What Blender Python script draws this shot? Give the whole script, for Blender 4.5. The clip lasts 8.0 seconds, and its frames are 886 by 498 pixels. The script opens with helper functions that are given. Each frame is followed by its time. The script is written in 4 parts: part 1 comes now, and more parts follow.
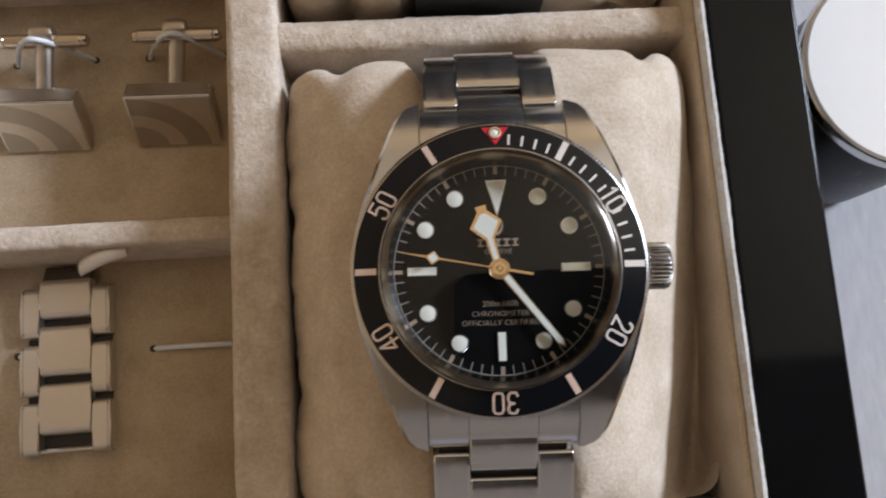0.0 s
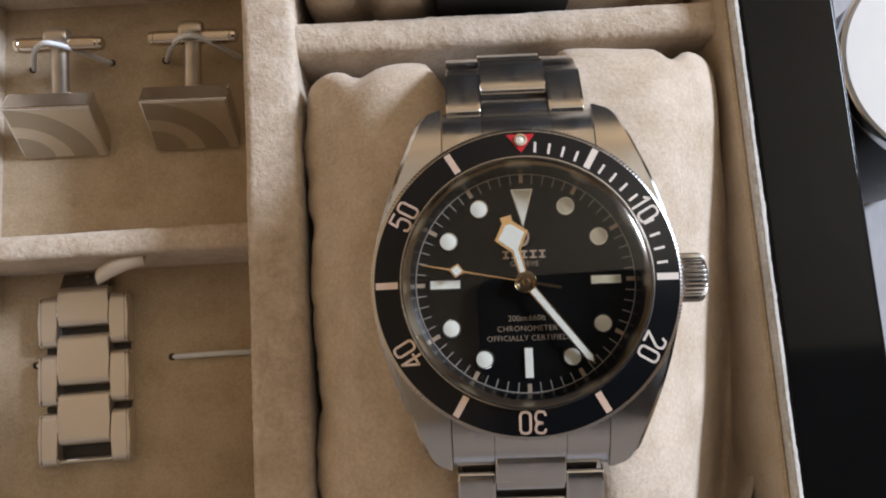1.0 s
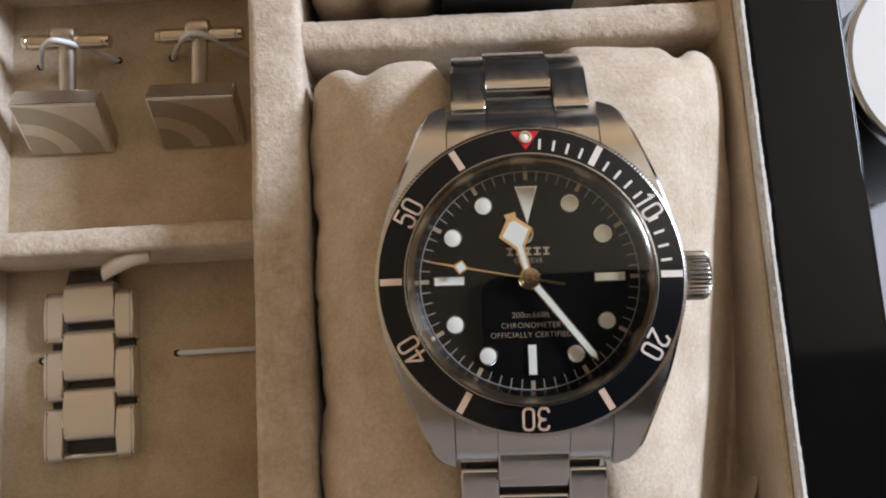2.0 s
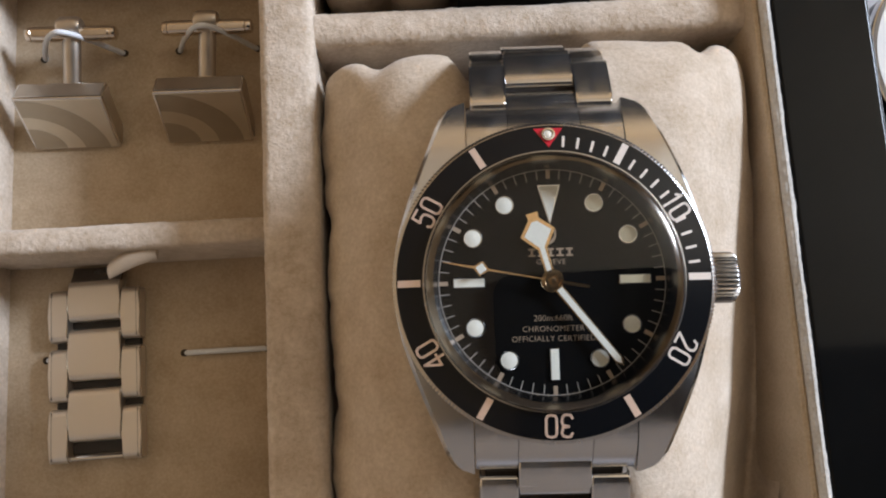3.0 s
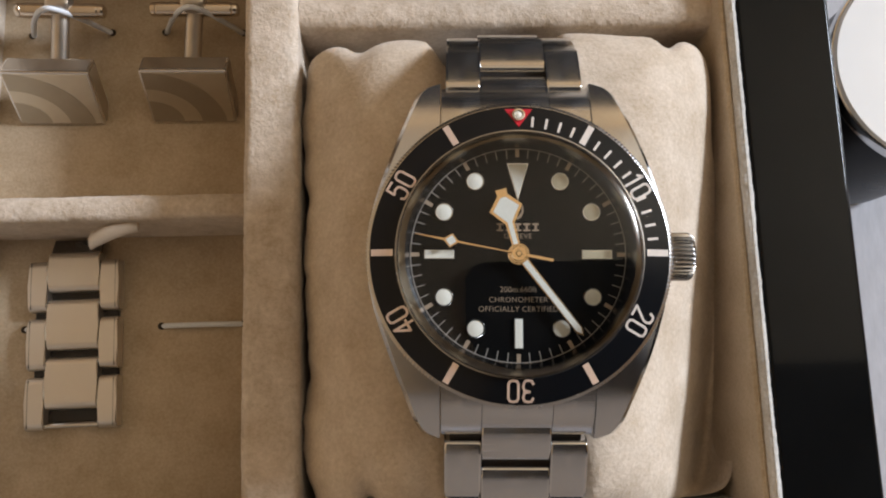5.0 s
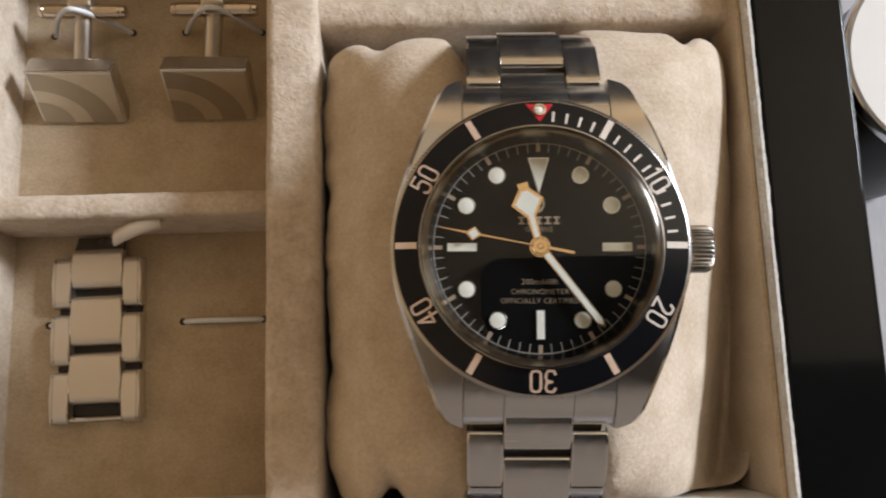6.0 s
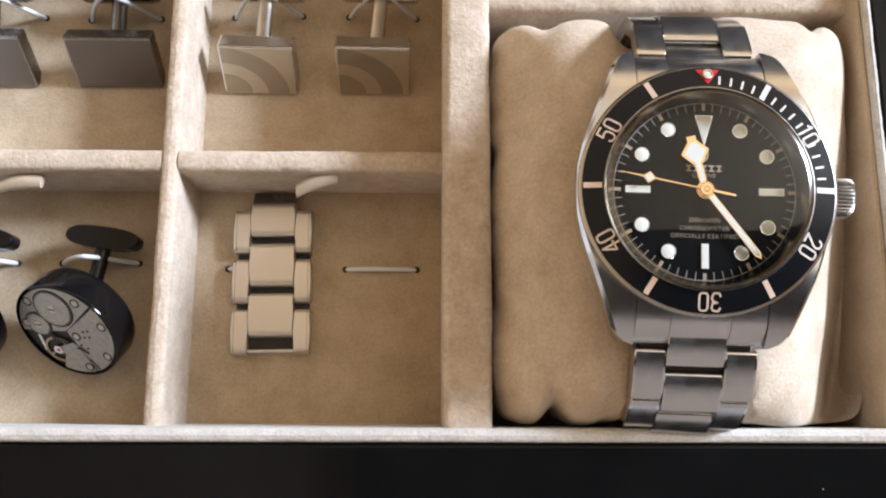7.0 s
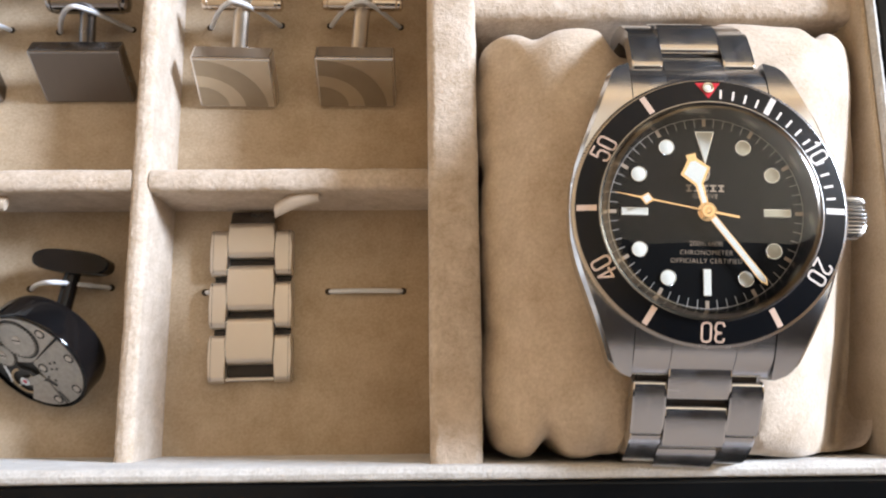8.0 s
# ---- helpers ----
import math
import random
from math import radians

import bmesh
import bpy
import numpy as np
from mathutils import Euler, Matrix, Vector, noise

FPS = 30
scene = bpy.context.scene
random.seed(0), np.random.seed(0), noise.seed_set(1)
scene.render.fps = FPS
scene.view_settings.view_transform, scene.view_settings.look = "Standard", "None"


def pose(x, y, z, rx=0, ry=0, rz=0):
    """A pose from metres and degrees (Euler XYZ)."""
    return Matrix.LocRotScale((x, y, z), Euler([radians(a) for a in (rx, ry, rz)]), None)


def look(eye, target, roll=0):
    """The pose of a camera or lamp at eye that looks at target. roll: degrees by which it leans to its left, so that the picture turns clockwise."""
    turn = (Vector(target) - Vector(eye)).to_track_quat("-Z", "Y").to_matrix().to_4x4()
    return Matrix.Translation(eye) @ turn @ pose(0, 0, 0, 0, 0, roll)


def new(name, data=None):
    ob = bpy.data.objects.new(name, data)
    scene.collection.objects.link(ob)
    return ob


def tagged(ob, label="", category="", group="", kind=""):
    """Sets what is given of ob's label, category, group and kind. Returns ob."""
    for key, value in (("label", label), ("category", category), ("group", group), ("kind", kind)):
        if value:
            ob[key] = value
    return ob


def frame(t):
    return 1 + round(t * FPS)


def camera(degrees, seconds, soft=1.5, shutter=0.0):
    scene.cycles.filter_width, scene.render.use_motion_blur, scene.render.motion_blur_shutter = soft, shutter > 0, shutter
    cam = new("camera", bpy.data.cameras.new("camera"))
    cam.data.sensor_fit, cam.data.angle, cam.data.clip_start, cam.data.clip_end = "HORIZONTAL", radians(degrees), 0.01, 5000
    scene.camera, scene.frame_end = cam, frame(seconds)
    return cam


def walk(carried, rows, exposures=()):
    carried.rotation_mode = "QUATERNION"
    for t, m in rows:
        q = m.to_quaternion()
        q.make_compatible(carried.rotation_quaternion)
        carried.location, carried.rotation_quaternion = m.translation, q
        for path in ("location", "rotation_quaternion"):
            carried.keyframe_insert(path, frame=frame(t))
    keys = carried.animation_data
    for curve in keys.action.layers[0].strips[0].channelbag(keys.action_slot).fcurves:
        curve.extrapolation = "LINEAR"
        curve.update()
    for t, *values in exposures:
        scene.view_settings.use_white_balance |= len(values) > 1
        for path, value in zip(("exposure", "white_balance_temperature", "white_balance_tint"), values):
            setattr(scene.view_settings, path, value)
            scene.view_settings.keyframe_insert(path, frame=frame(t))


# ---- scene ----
cam = camera(57.67, 8.0, soft=2.0, shutter=0.5)
ROWS = [
    (0.0, -0.01301, -0.01467, 0.92734, 9.912, -2.580, -3.788),
    (0.5, -0.01508, -0.01343, 0.92602, 9.014, -1.205, -3.901),
    (1.0, -0.01297, -0.01116, 0.92386, 9.197, -1.059, -3.788),
    (1.5, -0.01278, -0.01238, 0.92506, 9.396, -0.716, -3.562),
    (3.0, -0.01518, -0.01034, 0.92080, 8.859, -0.767, -3.258),
    (3.5, -0.01828, -0.01061, 0.92113, 8.702, -1.131, -3.016),
    (4.0, -0.01731, -0.01321, 0.92047, 9.083, -2.080, -2.405),
    (4.2, -0.01544, -0.01536, 0.92187, 9.540, -2.884, -2.125),
    (5.5, -0.01443, -0.01591, 0.92488, 9.318, -2.200, -1.750),
    (6.0, -0.01676, -0.01693, 0.92619, 9.498, -2.018, -1.928),
    (6.1, -0.01931, -0.01765, 0.92759, 9.300, -1.739, -2.137),
    (6.2, -0.02360, -0.02195, 0.92730, 9.949, -1.500, -1.407),
    (6.3, -0.02869, -0.02585, 0.92795, 9.619, -1.415, -1.193),
    (6.5, -0.03611, -0.03169, 0.93302, 9.688, -1.122, -0.500),
    (7.0, -0.04185, -0.03242, 0.94188, 11.037, -0.887, 0.127),
    (7.5, -0.04341, -0.03293, 0.94156, 12.031, -1.628, 0.178),
    (8.0, -0.04015, -0.02660, 0.93479, 10.931, -1.100, -0.575),
]
walk(cam, [(t, pose(x, y, z, rx, ry, rz)) for t, x, y, z, rx, ry, rz in ROWS], exposures=[(0.0, -0.56, 6500, 10), (1.0, -0.48, 6550, 10), (4.2, -0.47, 6600, 10), (5.4, -0.50, 7150, 10), (6.0, -0.50, 7250, 10), (6.4, -0.17, 6600, 10), (7.0, 0.20, 6500, 10), (7.6, 0.26, 6450, 10), (8.0, 0.29, 6450, 10)])

# ---- daylight from one window in the wall beyond the box ----
world = bpy.data.worlds.new("sky_world")
scene.world = world
world.use_nodes = True
wn = world.node_tree
sky = wn.nodes.new("ShaderNodeTexSky")
sky.sky_type = "NISHITA"
sky.sun_disc = False
sky.sun_elevation, sky.sun_rotation = radians(35), radians(200)
wn.nodes["Background"].inputs["Strength"].default_value = 0.1
wn.links.new(sky.outputs["Color"], wn.nodes["Background"].inputs["Color"])

TABLE = 0.75          # table top
ZB = 0.825            # level of the watch's bezel over the room's floor
WIN_X, WIN_Y, WIN_Z = 1.95, 0.72, TABLE + 1.22
WIN_W, WIN_H = 0.48, 0.54
day = bpy.data.lights.new("window_daylight", "AREA")
day.shape, day.size, day.size_y = "RECTANGLE", WIN_W, WIN_H
day.energy, day.color = 120.0, (0.765, 0.885, 1.08)
day_ob = new("window_daylight", day)
day_ob.matrix_world = look((WIN_X + 0.03, WIN_Y, WIN_Z), (0.0, 0.0, WIN_Z - 0.5))


# ---- materials ----
def shader(name):
    m = bpy.data.materials.new(name)
    m.use_nodes = True
    return m, m.node_tree, m.node_tree.nodes["Principled BSDF"]


def link(tree, a, b):
    tree.links.new(a, b)


def noise_node(tree, scale, detail=4.0, rough=0.55, stretch=None):
    n = tree.nodes.new("ShaderNodeTexNoise")
    n.inputs["Scale"].default_value = scale
    n.inputs["Detail"].default_value = detail
    n.inputs["Roughness"].default_value = rough
    co = tree.nodes.new("ShaderNodeTexCoord")
    if stretch:
        mp = tree.nodes.new("ShaderNodeMapping")
        mp.inputs["Scale"].default_value = stretch
        link(tree, co.outputs["Object"], mp.inputs["Vector"])
        link(tree, mp.outputs["Vector"], n.inputs["Vector"])
    else:
        link(tree, co.outputs["Object"], n.inputs["Vector"])
    return n


def ramp(tree, src, stops):
    r = tree.nodes.new("ShaderNodeValToRGB")
    r.color_ramp.elements[0].position, r.color_ramp.elements[0].color = stops[0][0], (*stops[0][1], 1)
    r.color_ramp.elements[1].position, r.color_ramp.elements[1].color = stops[-1][0], (*stops[-1][1], 1)
    for p, c in stops[1:-1]:
        e = r.color_ramp.elements.new(p)
        e.color = (*c, 1)
    link(tree, src, r.inputs["Fac"])
    return r


def bump(tree, bsdf, src, strength, distance):
    b = tree.nodes.new("ShaderNodeBump")
    b.inputs["Strength"].default_value = strength
    b.inputs["Distance"].default_value = distance
    link(tree, src, b.inputs["Height"])
    link(tree, b.outputs["Normal"], bsdf.inputs["Normal"])


def velour(name, dark, light, fine=2600.0, relief=0.00022, spread=0.16, cloud=120.0):
    """Short-piled cloth: blotches where the pile lies over, and fine fibres."""
    m, t, b = shader(name)
    blot = noise_node(t, cloud, 5.0, 0.62)
    fib = noise_node(t, fine, 3.0, 0.7)
    mix = t.nodes.new("ShaderNodeMath")
    mix.operation = "MULTIPLY_ADD"
    link(t, fib.outputs["Fac"], mix.inputs[0])
    mix.inputs[1].default_value = 0.45
    sub = t.nodes.new("ShaderNodeMath")
    sub.operation = "MULTIPLY"
    link(t, blot.outputs["Fac"], sub.inputs[0])
    sub.inputs[1].default_value = 0.55
    link(t, sub.outputs[0], mix.inputs[2])
    r = ramp(t, mix.outputs[0], [(0.5 - spread, dark), (0.5 + spread, light)])
    link(t, r.outputs["Color"], b.inputs["Base Color"])
    b.inputs["Roughness"].default_value = 0.95
    b.inputs["Sheen Weight"].default_value = 0.25
    b.inputs["Sheen Roughness"].default_value = 0.5
    b.inputs["Specular IOR Level"].default_value = 0.15
    bump(t, b, fib.outputs["Fac"], 0.55, relief)
    return m


def plain(name, colour, rough, metal=0.0, var=0.12, scale=400.0, relief=0.0, spec=0.5, coat=0.0, stretch=None, aniso=0.0):
    m, t, b = shader(name)
    n = noise_node(t, scale, 4.0, 0.6, stretch)
    lo = tuple(c * (1 - var) for c in colour)
    hi = tuple(min(1.0, c * (1 + var)) for c in colour)
    r = ramp(t, n.outputs["Fac"], [(0.3, lo), (0.7, hi)])
    link(t, r.outputs["Color"], b.inputs["Base Color"])
    rr = ramp(t, n.outputs["Fac"], [(0.3, (rough * 0.85,) * 3), (0.7, (min(1, rough * 1.2),) * 3)])
    link(t, rr.outputs["Color"], b.inputs["Roughness"])
    b.inputs["Metallic"].default_value = metal
    b.inputs["Specular IOR Level"].default_value = spec
    b.inputs["Coat Weight"].default_value = coat
    b.inputs["Coat Roughness"].default_value = 0.04
    b.inputs["Anisotropic"].default_value = aniso
    if relief:
        bump(t, b, n.outputs["Fac"], 0.5, relief)
    return m


def crystal_glass():
    """Thin clear sapphire: see-through, with the gloss of its angle."""
    m = bpy.data.materials.new("sapphire_crystal")
    m.use_nodes = True
    t = m.node_tree
    t.nodes.remove(t.nodes["Principled BSDF"])
    tr = t.nodes.new("ShaderNodeBsdfTransparent")
    tr.inputs["Color"].default_value = (0.97, 0.98, 0.98, 1)
    gl = t.nodes.new("ShaderNodeBsdfGlossy")
    gl.inputs["Roughness"].default_value = 0.0
    fr = t.nodes.new("ShaderNodeFresnel")
    fr.inputs["IOR"].default_value = 1.5
    mx = t.nodes.new("ShaderNodeMixShader")
    link(t, fr.outputs[0], mx.inputs[0])
    link(t, tr.outputs[0], mx.inputs[1])
    link(t, gl.outputs[0], mx.inputs[2])
    link(t, mx.outputs[0], t.nodes["Material Output"].inputs["Surface"])
    return m


# darker than the dividers' velour: part of the compartments' shade is in the colour
LINING = velour("beige_velour_shaded", (0.36, 0.265, 0.165), (0.585, 0.468, 0.342), 1900.0, 0.00022, 0.2, 110.0)
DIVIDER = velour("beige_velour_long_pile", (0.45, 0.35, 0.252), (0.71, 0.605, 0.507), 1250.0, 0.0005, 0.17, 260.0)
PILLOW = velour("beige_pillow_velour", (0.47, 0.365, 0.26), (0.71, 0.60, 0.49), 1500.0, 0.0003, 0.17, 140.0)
FELT = velour("pale_rim_felt", (0.46, 0.43, 0.39), (0.72, 0.69, 0.645), 1900.0, 0.0005, 0.16)
def dusted(m):
    """Sparse pale dust specks over a glossy surface."""
    t = m.node_tree
    b = t.nodes["Principled BSDF"]
    v = t.nodes.new("ShaderNodeTexVoronoi")
    v.inputs["Scale"].default_value = 170.0
    co = t.nodes.new("ShaderNodeTexCoord")
    link(t, co.outputs["Object"], v.inputs["Vector"])
    less = t.nodes.new("ShaderNodeMath")
    less.operation = "LESS_THAN"
    less.inputs[1].default_value = 0.022
    link(t, v.outputs["Distance"], less.inputs[0])
    mix = t.nodes.new("ShaderNodeMix")
    mix.data_type = "RGBA"
    mix.inputs["B"].default_value = (0.35, 0.33, 0.30, 1)
    src = b.inputs["Base Color"].links[0].from_socket
    link(t, less.outputs[0], mix.inputs["Factor"])
    link(t, src, mix.inputs["A"])
    link(t, mix.outputs["Result"], b.inputs["Base Color"])
    return m


LACQUER = dusted(plain("black_lacquer", (0.005, 0.005, 0.005), 0.06, var=0.2, scale=60.0, spec=0.12))
BRUSHED = plain("brushed_steel", (0.585, 0.585, 0.59), 0.23, 1.0, 0.03, 1400.0, 0.000004, stretch=(0.03, 3.0, 3.0), aniso=0.5)
BRUSHED_Y = plain("brushed_steel_lengthwise", (0.585, 0.585, 0.59), 0.21, 1.0, 0.03, 1400.0, 0.000004, stretch=(3.0, 0.03, 3.0), aniso=0.5)
SATIN_STEEL = plain("satin_steel", (0.76, 0.715, 0.66), 0.46, 1.0, 0.02, 900.0, 0.000003, stretch=(3.0, 0.06, 3.0))
POLISHED = plain("polished_steel", (0.68, 0.67, 0.66), 0.10, 1.0, 0.03, 300.0)
KNURLED = plain("coined_steel", (0.46, 0.45, 0.44), 0.24, 1.0, 0.05, 300.0)
INSERT = plain("black_anodised_insert", (0.005, 0.0056, 0.007), 0.2, var=0.03, scale=60.0, spec=0.28)
DIAL = plain("black_domed_dial", (0.0035, 0.0035, 0.0037), 0.35, var=0.01, scale=25.0, spec=0.08)
LUME = plain("cream_lume", (0.87, 0.84, 0.735), 0.6, var=0.04, scale=3000.0)
GILT = plain("rose_gilt_metal", (0.98, 0.68, 0.38), 0.15, 1.0, 0.04, 900.0)
GILT_POLISH = plain("polished_gilt_metal", (0.98, 0.68, 0.38), 0.05, 1.0, 0.03, 900.0)
GILT_PRINT = plain("gilt_print", (0.44, 0.33, 0.24), 0.45, 0.3, 0.05, 900.0)
BEZEL_PRINT = plain("pale_rose_print", (0.64, 0.47, 0.37), 0.45, 0.0, 0.05, 900.0)
BEZEL_WHITE = plain("pale_print", (0.71, 0.635, 0.57), 0.4, 0.0, 0.05, 900.0)
RED = plain("red_enamel", (0.55, 0.012, 0.03), 0.3, var=0.08, scale=900.0)
CRYSTAL = crystal_glass()
REHAUT = plain("grey_steel_inner_ring", (0.30, 0.29, 0.28), 0.22, 1.0, 0.06, 500.0)
SILVER = plain("satin_silver_plate", (0.55, 0.50, 0.44), 0.36, 1.0, 0.08, 250.0)
SILVER_POLISH = plain("polished_silver_plate", (0.66, 0.59, 0.51), 0.16, 1.0, 0.05, 250.0)
SILVER_FACE = plain("pearl_silver_face", (0.58, 0.52, 0.42), 0.34, 0.85, 0.05, 250.0)
SILVER_ARC = plain("grey_inlay_face", (0.39, 0.34, 0.265), 0.34, 0.8, 0.05, 250.0)
GUNMETAL = plain("gunmetal_plate", (0.20, 0.19, 0.185), 0.24, 1.0, 0.1, 250.0)
GUNMETAL_FACE = plain("brushed_gunmetal_face", (0.19, 0.172, 0.158), 0.36, 0.9, 0.035, 900.0, 0.000003, stretch=(3.0, 0.08, 3.0))
ONYX = plain("black_chrome", (0.006, 0.0055, 0.006), 0.10, 0.0, 0.2, 300.0, spec=0.3)
MOVEMENT = plain("matte_movement_plate", (0.39, 0.36, 0.32), 0.36, 0.85, 0.16, 900.0, 0.00002)
# near-black for the shade in the movement's gaps and hollows
MOVE_GAP_SHADE = plain("movement_gap_shade", (0.03, 0.028, 0.026), 0.5, 0.3, 0.2, 700.0)
BRASS = plain("brass_wheel", (0.42, 0.31, 0.19), 0.35, 0.9, 0.1, 700.0)
RUBY = plain("ruby_jewel", (0.55, 0.03, 0.06), 0.15, 0.0, 0.05, 700.0)
ELASTIC = plain("white_elastic_cord", (0.74, 0.76, 0.80), 0.5, var=0.08, scale=4000.0, relief=0.00006)
HOLE_SHADE = plain("hole_shade", (0.04, 0.028, 0.018), 0.9, var=0.2)
SATIN = plain("beige_satin_ribbon", (0.54, 0.44, 0.34), 0.35, var=0.08, scale=1500.0, stretch=(1, 6, 1), relief=0.00003)
# near-black that puts the shade between links into the colour
LINK_GAP_SHADE = plain("link_gap_shade", (0.03, 0.024, 0.02), 0.6, var=0.2, scale=900.0)
SMOKED = plain("smoky_grey_enamel", (0.014, 0.013, 0.014), 0.3, var=0.15, scale=120.0, spec=0.15)
STRAP = plain("black_strap", (0.012, 0.012, 0.013), 0.45, var=0.25, scale=900.0, relief=0.00008)
CHINA = plain("white_glazed_china", (0.87, 0.87, 0.87), 0.12, var=0.02, scale=60.0, coat=0.4)
CLOTH = plain("pale_table_cloth", (0.50, 0.49, 0.51), 0.8, var=0.10, scale=700.0, relief=0.0001, stretch=(1, 0.25, 1))
PLASTER = plain("warm_beige_plaster", (0.90, 0.66, 0.39), 0.9, var=0.05, scale=6.0, relief=0.001)
CEILING = plain("cream_ceiling_plaster", (0.80, 0.655, 0.46), 0.8, var=0.03, scale=2.0)
# near-black of the added overhead panel that crystal and lacquer mirror
DARK_REFLECTION = plain("dark_reflection_panel", (0.012, 0.012, 0.014), 0.7, var=0.15, scale=5.0, stretch=(1, 10, 1))
TAUPE_WALL = plain("taupe_wall_paint", (0.46, 0.40, 0.345), 0.8, var=0.06, scale=6.0)
# near-black for the wall part that the upper bracelet links mirror
REFLECTED_DARK = plain("reflected_dark_wall", (0.02, 0.02, 0.021), 0.7, var=0.02, scale=6.0)
OAK = plain("oak_boards", (0.45, 0.31, 0.19), 0.45, var=0.3, scale=9.0, stretch=(1, 12, 1))
WOOD = plain("dark_table_wood", (0.09, 0.055, 0.035), 0.4, var=0.3, scale=14.0, stretch=(12, 1, 1))
WHITE_PAINT = plain("white_gloss_paint", (0.75, 0.75, 0.73), 0.3, var=0.03, scale=20.0)
CRYSTAL_EDGE = crystal_glass()
CRYSTAL_EDGE.name = "polished_crystal_edge"
CRYSTAL_EDGE.node_tree.nodes["Glossy BSDF"].inputs["Roughness"].default_value = 0.16
CRYSTAL_EDGE.node_tree.nodes["Glossy BSDF"].inputs["Color"].default_value = (0.86, 0.78, 0.70, 1)
# warm tint put in to brown the shade this edge throws on the lume
CRYSTAL_EDGE.node_tree.nodes["Transparent BSDF"].inputs["Color"].default_value = (0.82, 0.72, 0.54, 1)
CRYSTAL_EDGE.node_tree.nodes["Fresnel"].inputs["IOR"].default_value = 2.0
DARK_CHROME = plain("polished_gunmetal", (0.30, 0.29, 0.285), 0.12, 1.0, 0.04, 300.0)
TICK_PRINT = plain("grey_track_print", (0.40, 0.36, 0.32), 0.5, 0.1, 0.05, 900.0)
PANE = crystal_glass()
PANE.name = "window_pane_glass"

MM = 0.001


# ---- mesh helpers: all lengths in millimetres ----
def part(name, bm, material, parent=None, label="", smooth=True, matrix=None, extra=()):
    """One mesh object out of a bmesh in millimetres, under its thing."""
    bmesh.ops.scale(bm, vec=(MM, MM, MM), verts=bm.verts)
    bmesh.ops.recalc_face_normals(bm, faces=bm.faces)
    me = bpy.data.meshes.new(name)
    bm.to_mesh(me)
    bm.free()
    me.materials.append(material)
    for m in extra:
        me.materials.append(m)
    if smooth:
        for p in me.polygons:
            p.use_smooth = True
        me.set_sharp_from_angle(angle=radians(35))
    ob = new(name, me)
    if smooth:
        wn_mod = ob.modifiers.new("face_weighted_normals", "WEIGHTED_NORMAL")
        wn_mod.keep_sharp = True
    if parent is not None:
        ob.parent = parent
    if matrix is not None:
        ob.matrix_local = matrix
    if label:
        tagged(ob, label)
    return ob


def thing(name, label, category, x=0, y=0, h=0, rz=0, group="", kind="", matrix=None):
    """An empty at a place of the box: x, y and the level h against the bezel, in millimetres."""
    ob = new(name)
    ob.empty_display_size = 0.005
    ob.matrix_basis = matrix if matrix is not None else pose(x * MM, y * MM, ZB + h * MM, 0, 0, rz)
    return tagged(ob, label, category, group, kind)


def boxb(x0, x1, y0, y1, z0, z1, bev=0.0, seg=2, bm=None, mat_bevel=-1):
    own = bm is None
    bm = bmesh.new()  if own else bm
    tmp = bmesh.new()
    vs = [tmp.verts.new((x, y, z)) for z in (z0, z1) for y in (y0, y1) for x in (x0, x1)]
    for f in ((0, 2, 3, 1), (4, 5, 7, 6), (0, 1, 5, 4), (2, 6, 7, 3), (0, 4, 6, 2), (1, 3, 7, 5)):
        tmp.faces.new([vs[i] for i in f])
    if bev > 0:
        bmesh.ops.bevel(tmp, geom=tmp.edges[:], offset=bev, segments=seg, profile=0.5, affect="EDGES", material=mat_bevel)
    if own:
        bm.free()
        return tmp
    me = bpy.data.meshes.new("tmp")
    tmp.to_mesh(me)
    tmp.free()
    bm.from_mesh(me)
    bpy.data.meshes.remove(me)
    return bm


def prism(points, z0, z1, bev=0.0, seg=2):
    bm = bmesh.new()
    lo = [bm.verts.new((x, y, z0)) for x, y in points]
    hi = [bm.verts.new((x, y, z1)) for x, y in points]
    n = len(points)
    bm.faces.new(lo[::-1])
    bm.faces.new(hi)
    for i in range(n):
        bm.faces.new((lo[i], lo[(i + 1) % n], hi[(i + 1) % n], hi[i]))
    if bev > 0:
        top = [e for e in bm.edges if all(abs(v.co.z - z1) < 1e-6 for v in e.verts)]
        bmesh.ops.bevel(bm, geom=top, offset=bev, segments=seg, profile=0.5, affect="EDGES")
    return bm


def lathe(profile, n=96, close=False, wave=None):
    """A body turned about z from (radius, z) pairs."""
    bm = bmesh.new()
    rings = []
    for k, (r, z) in enumerate(profile):
        if r < 1e-6:
            rings.append([bm.verts.new((0, 0, z))])
            continue
        rr = [r + (wave(k, i) if wave else 0.0) for i in range(n)]
        rings.append([bm.verts.new((rr[i] * math.sin(2 * math.pi * i / n), rr[i] * math.cos(2 * math.pi * i / n), z)) for i in range(n)])
    pairs = list(zip(rings, rings[1:]))
    if close:
        pairs.append((rings[-1], rings[0]))
    for a, b in pairs:
        for i in range(n):
            j = (i + 1) % n
            if len(a) == 1 and len(b) > 1:
                bm.faces.new((a[0], b[i], b[j]))
            elif len(b) == 1 and len(a) > 1:
                bm.faces.new((a[i], b[0], a[j]))
            elif len(a) > 1:
                bm.faces.new((a[i], b[i], b[j], a[j]))
    return bm


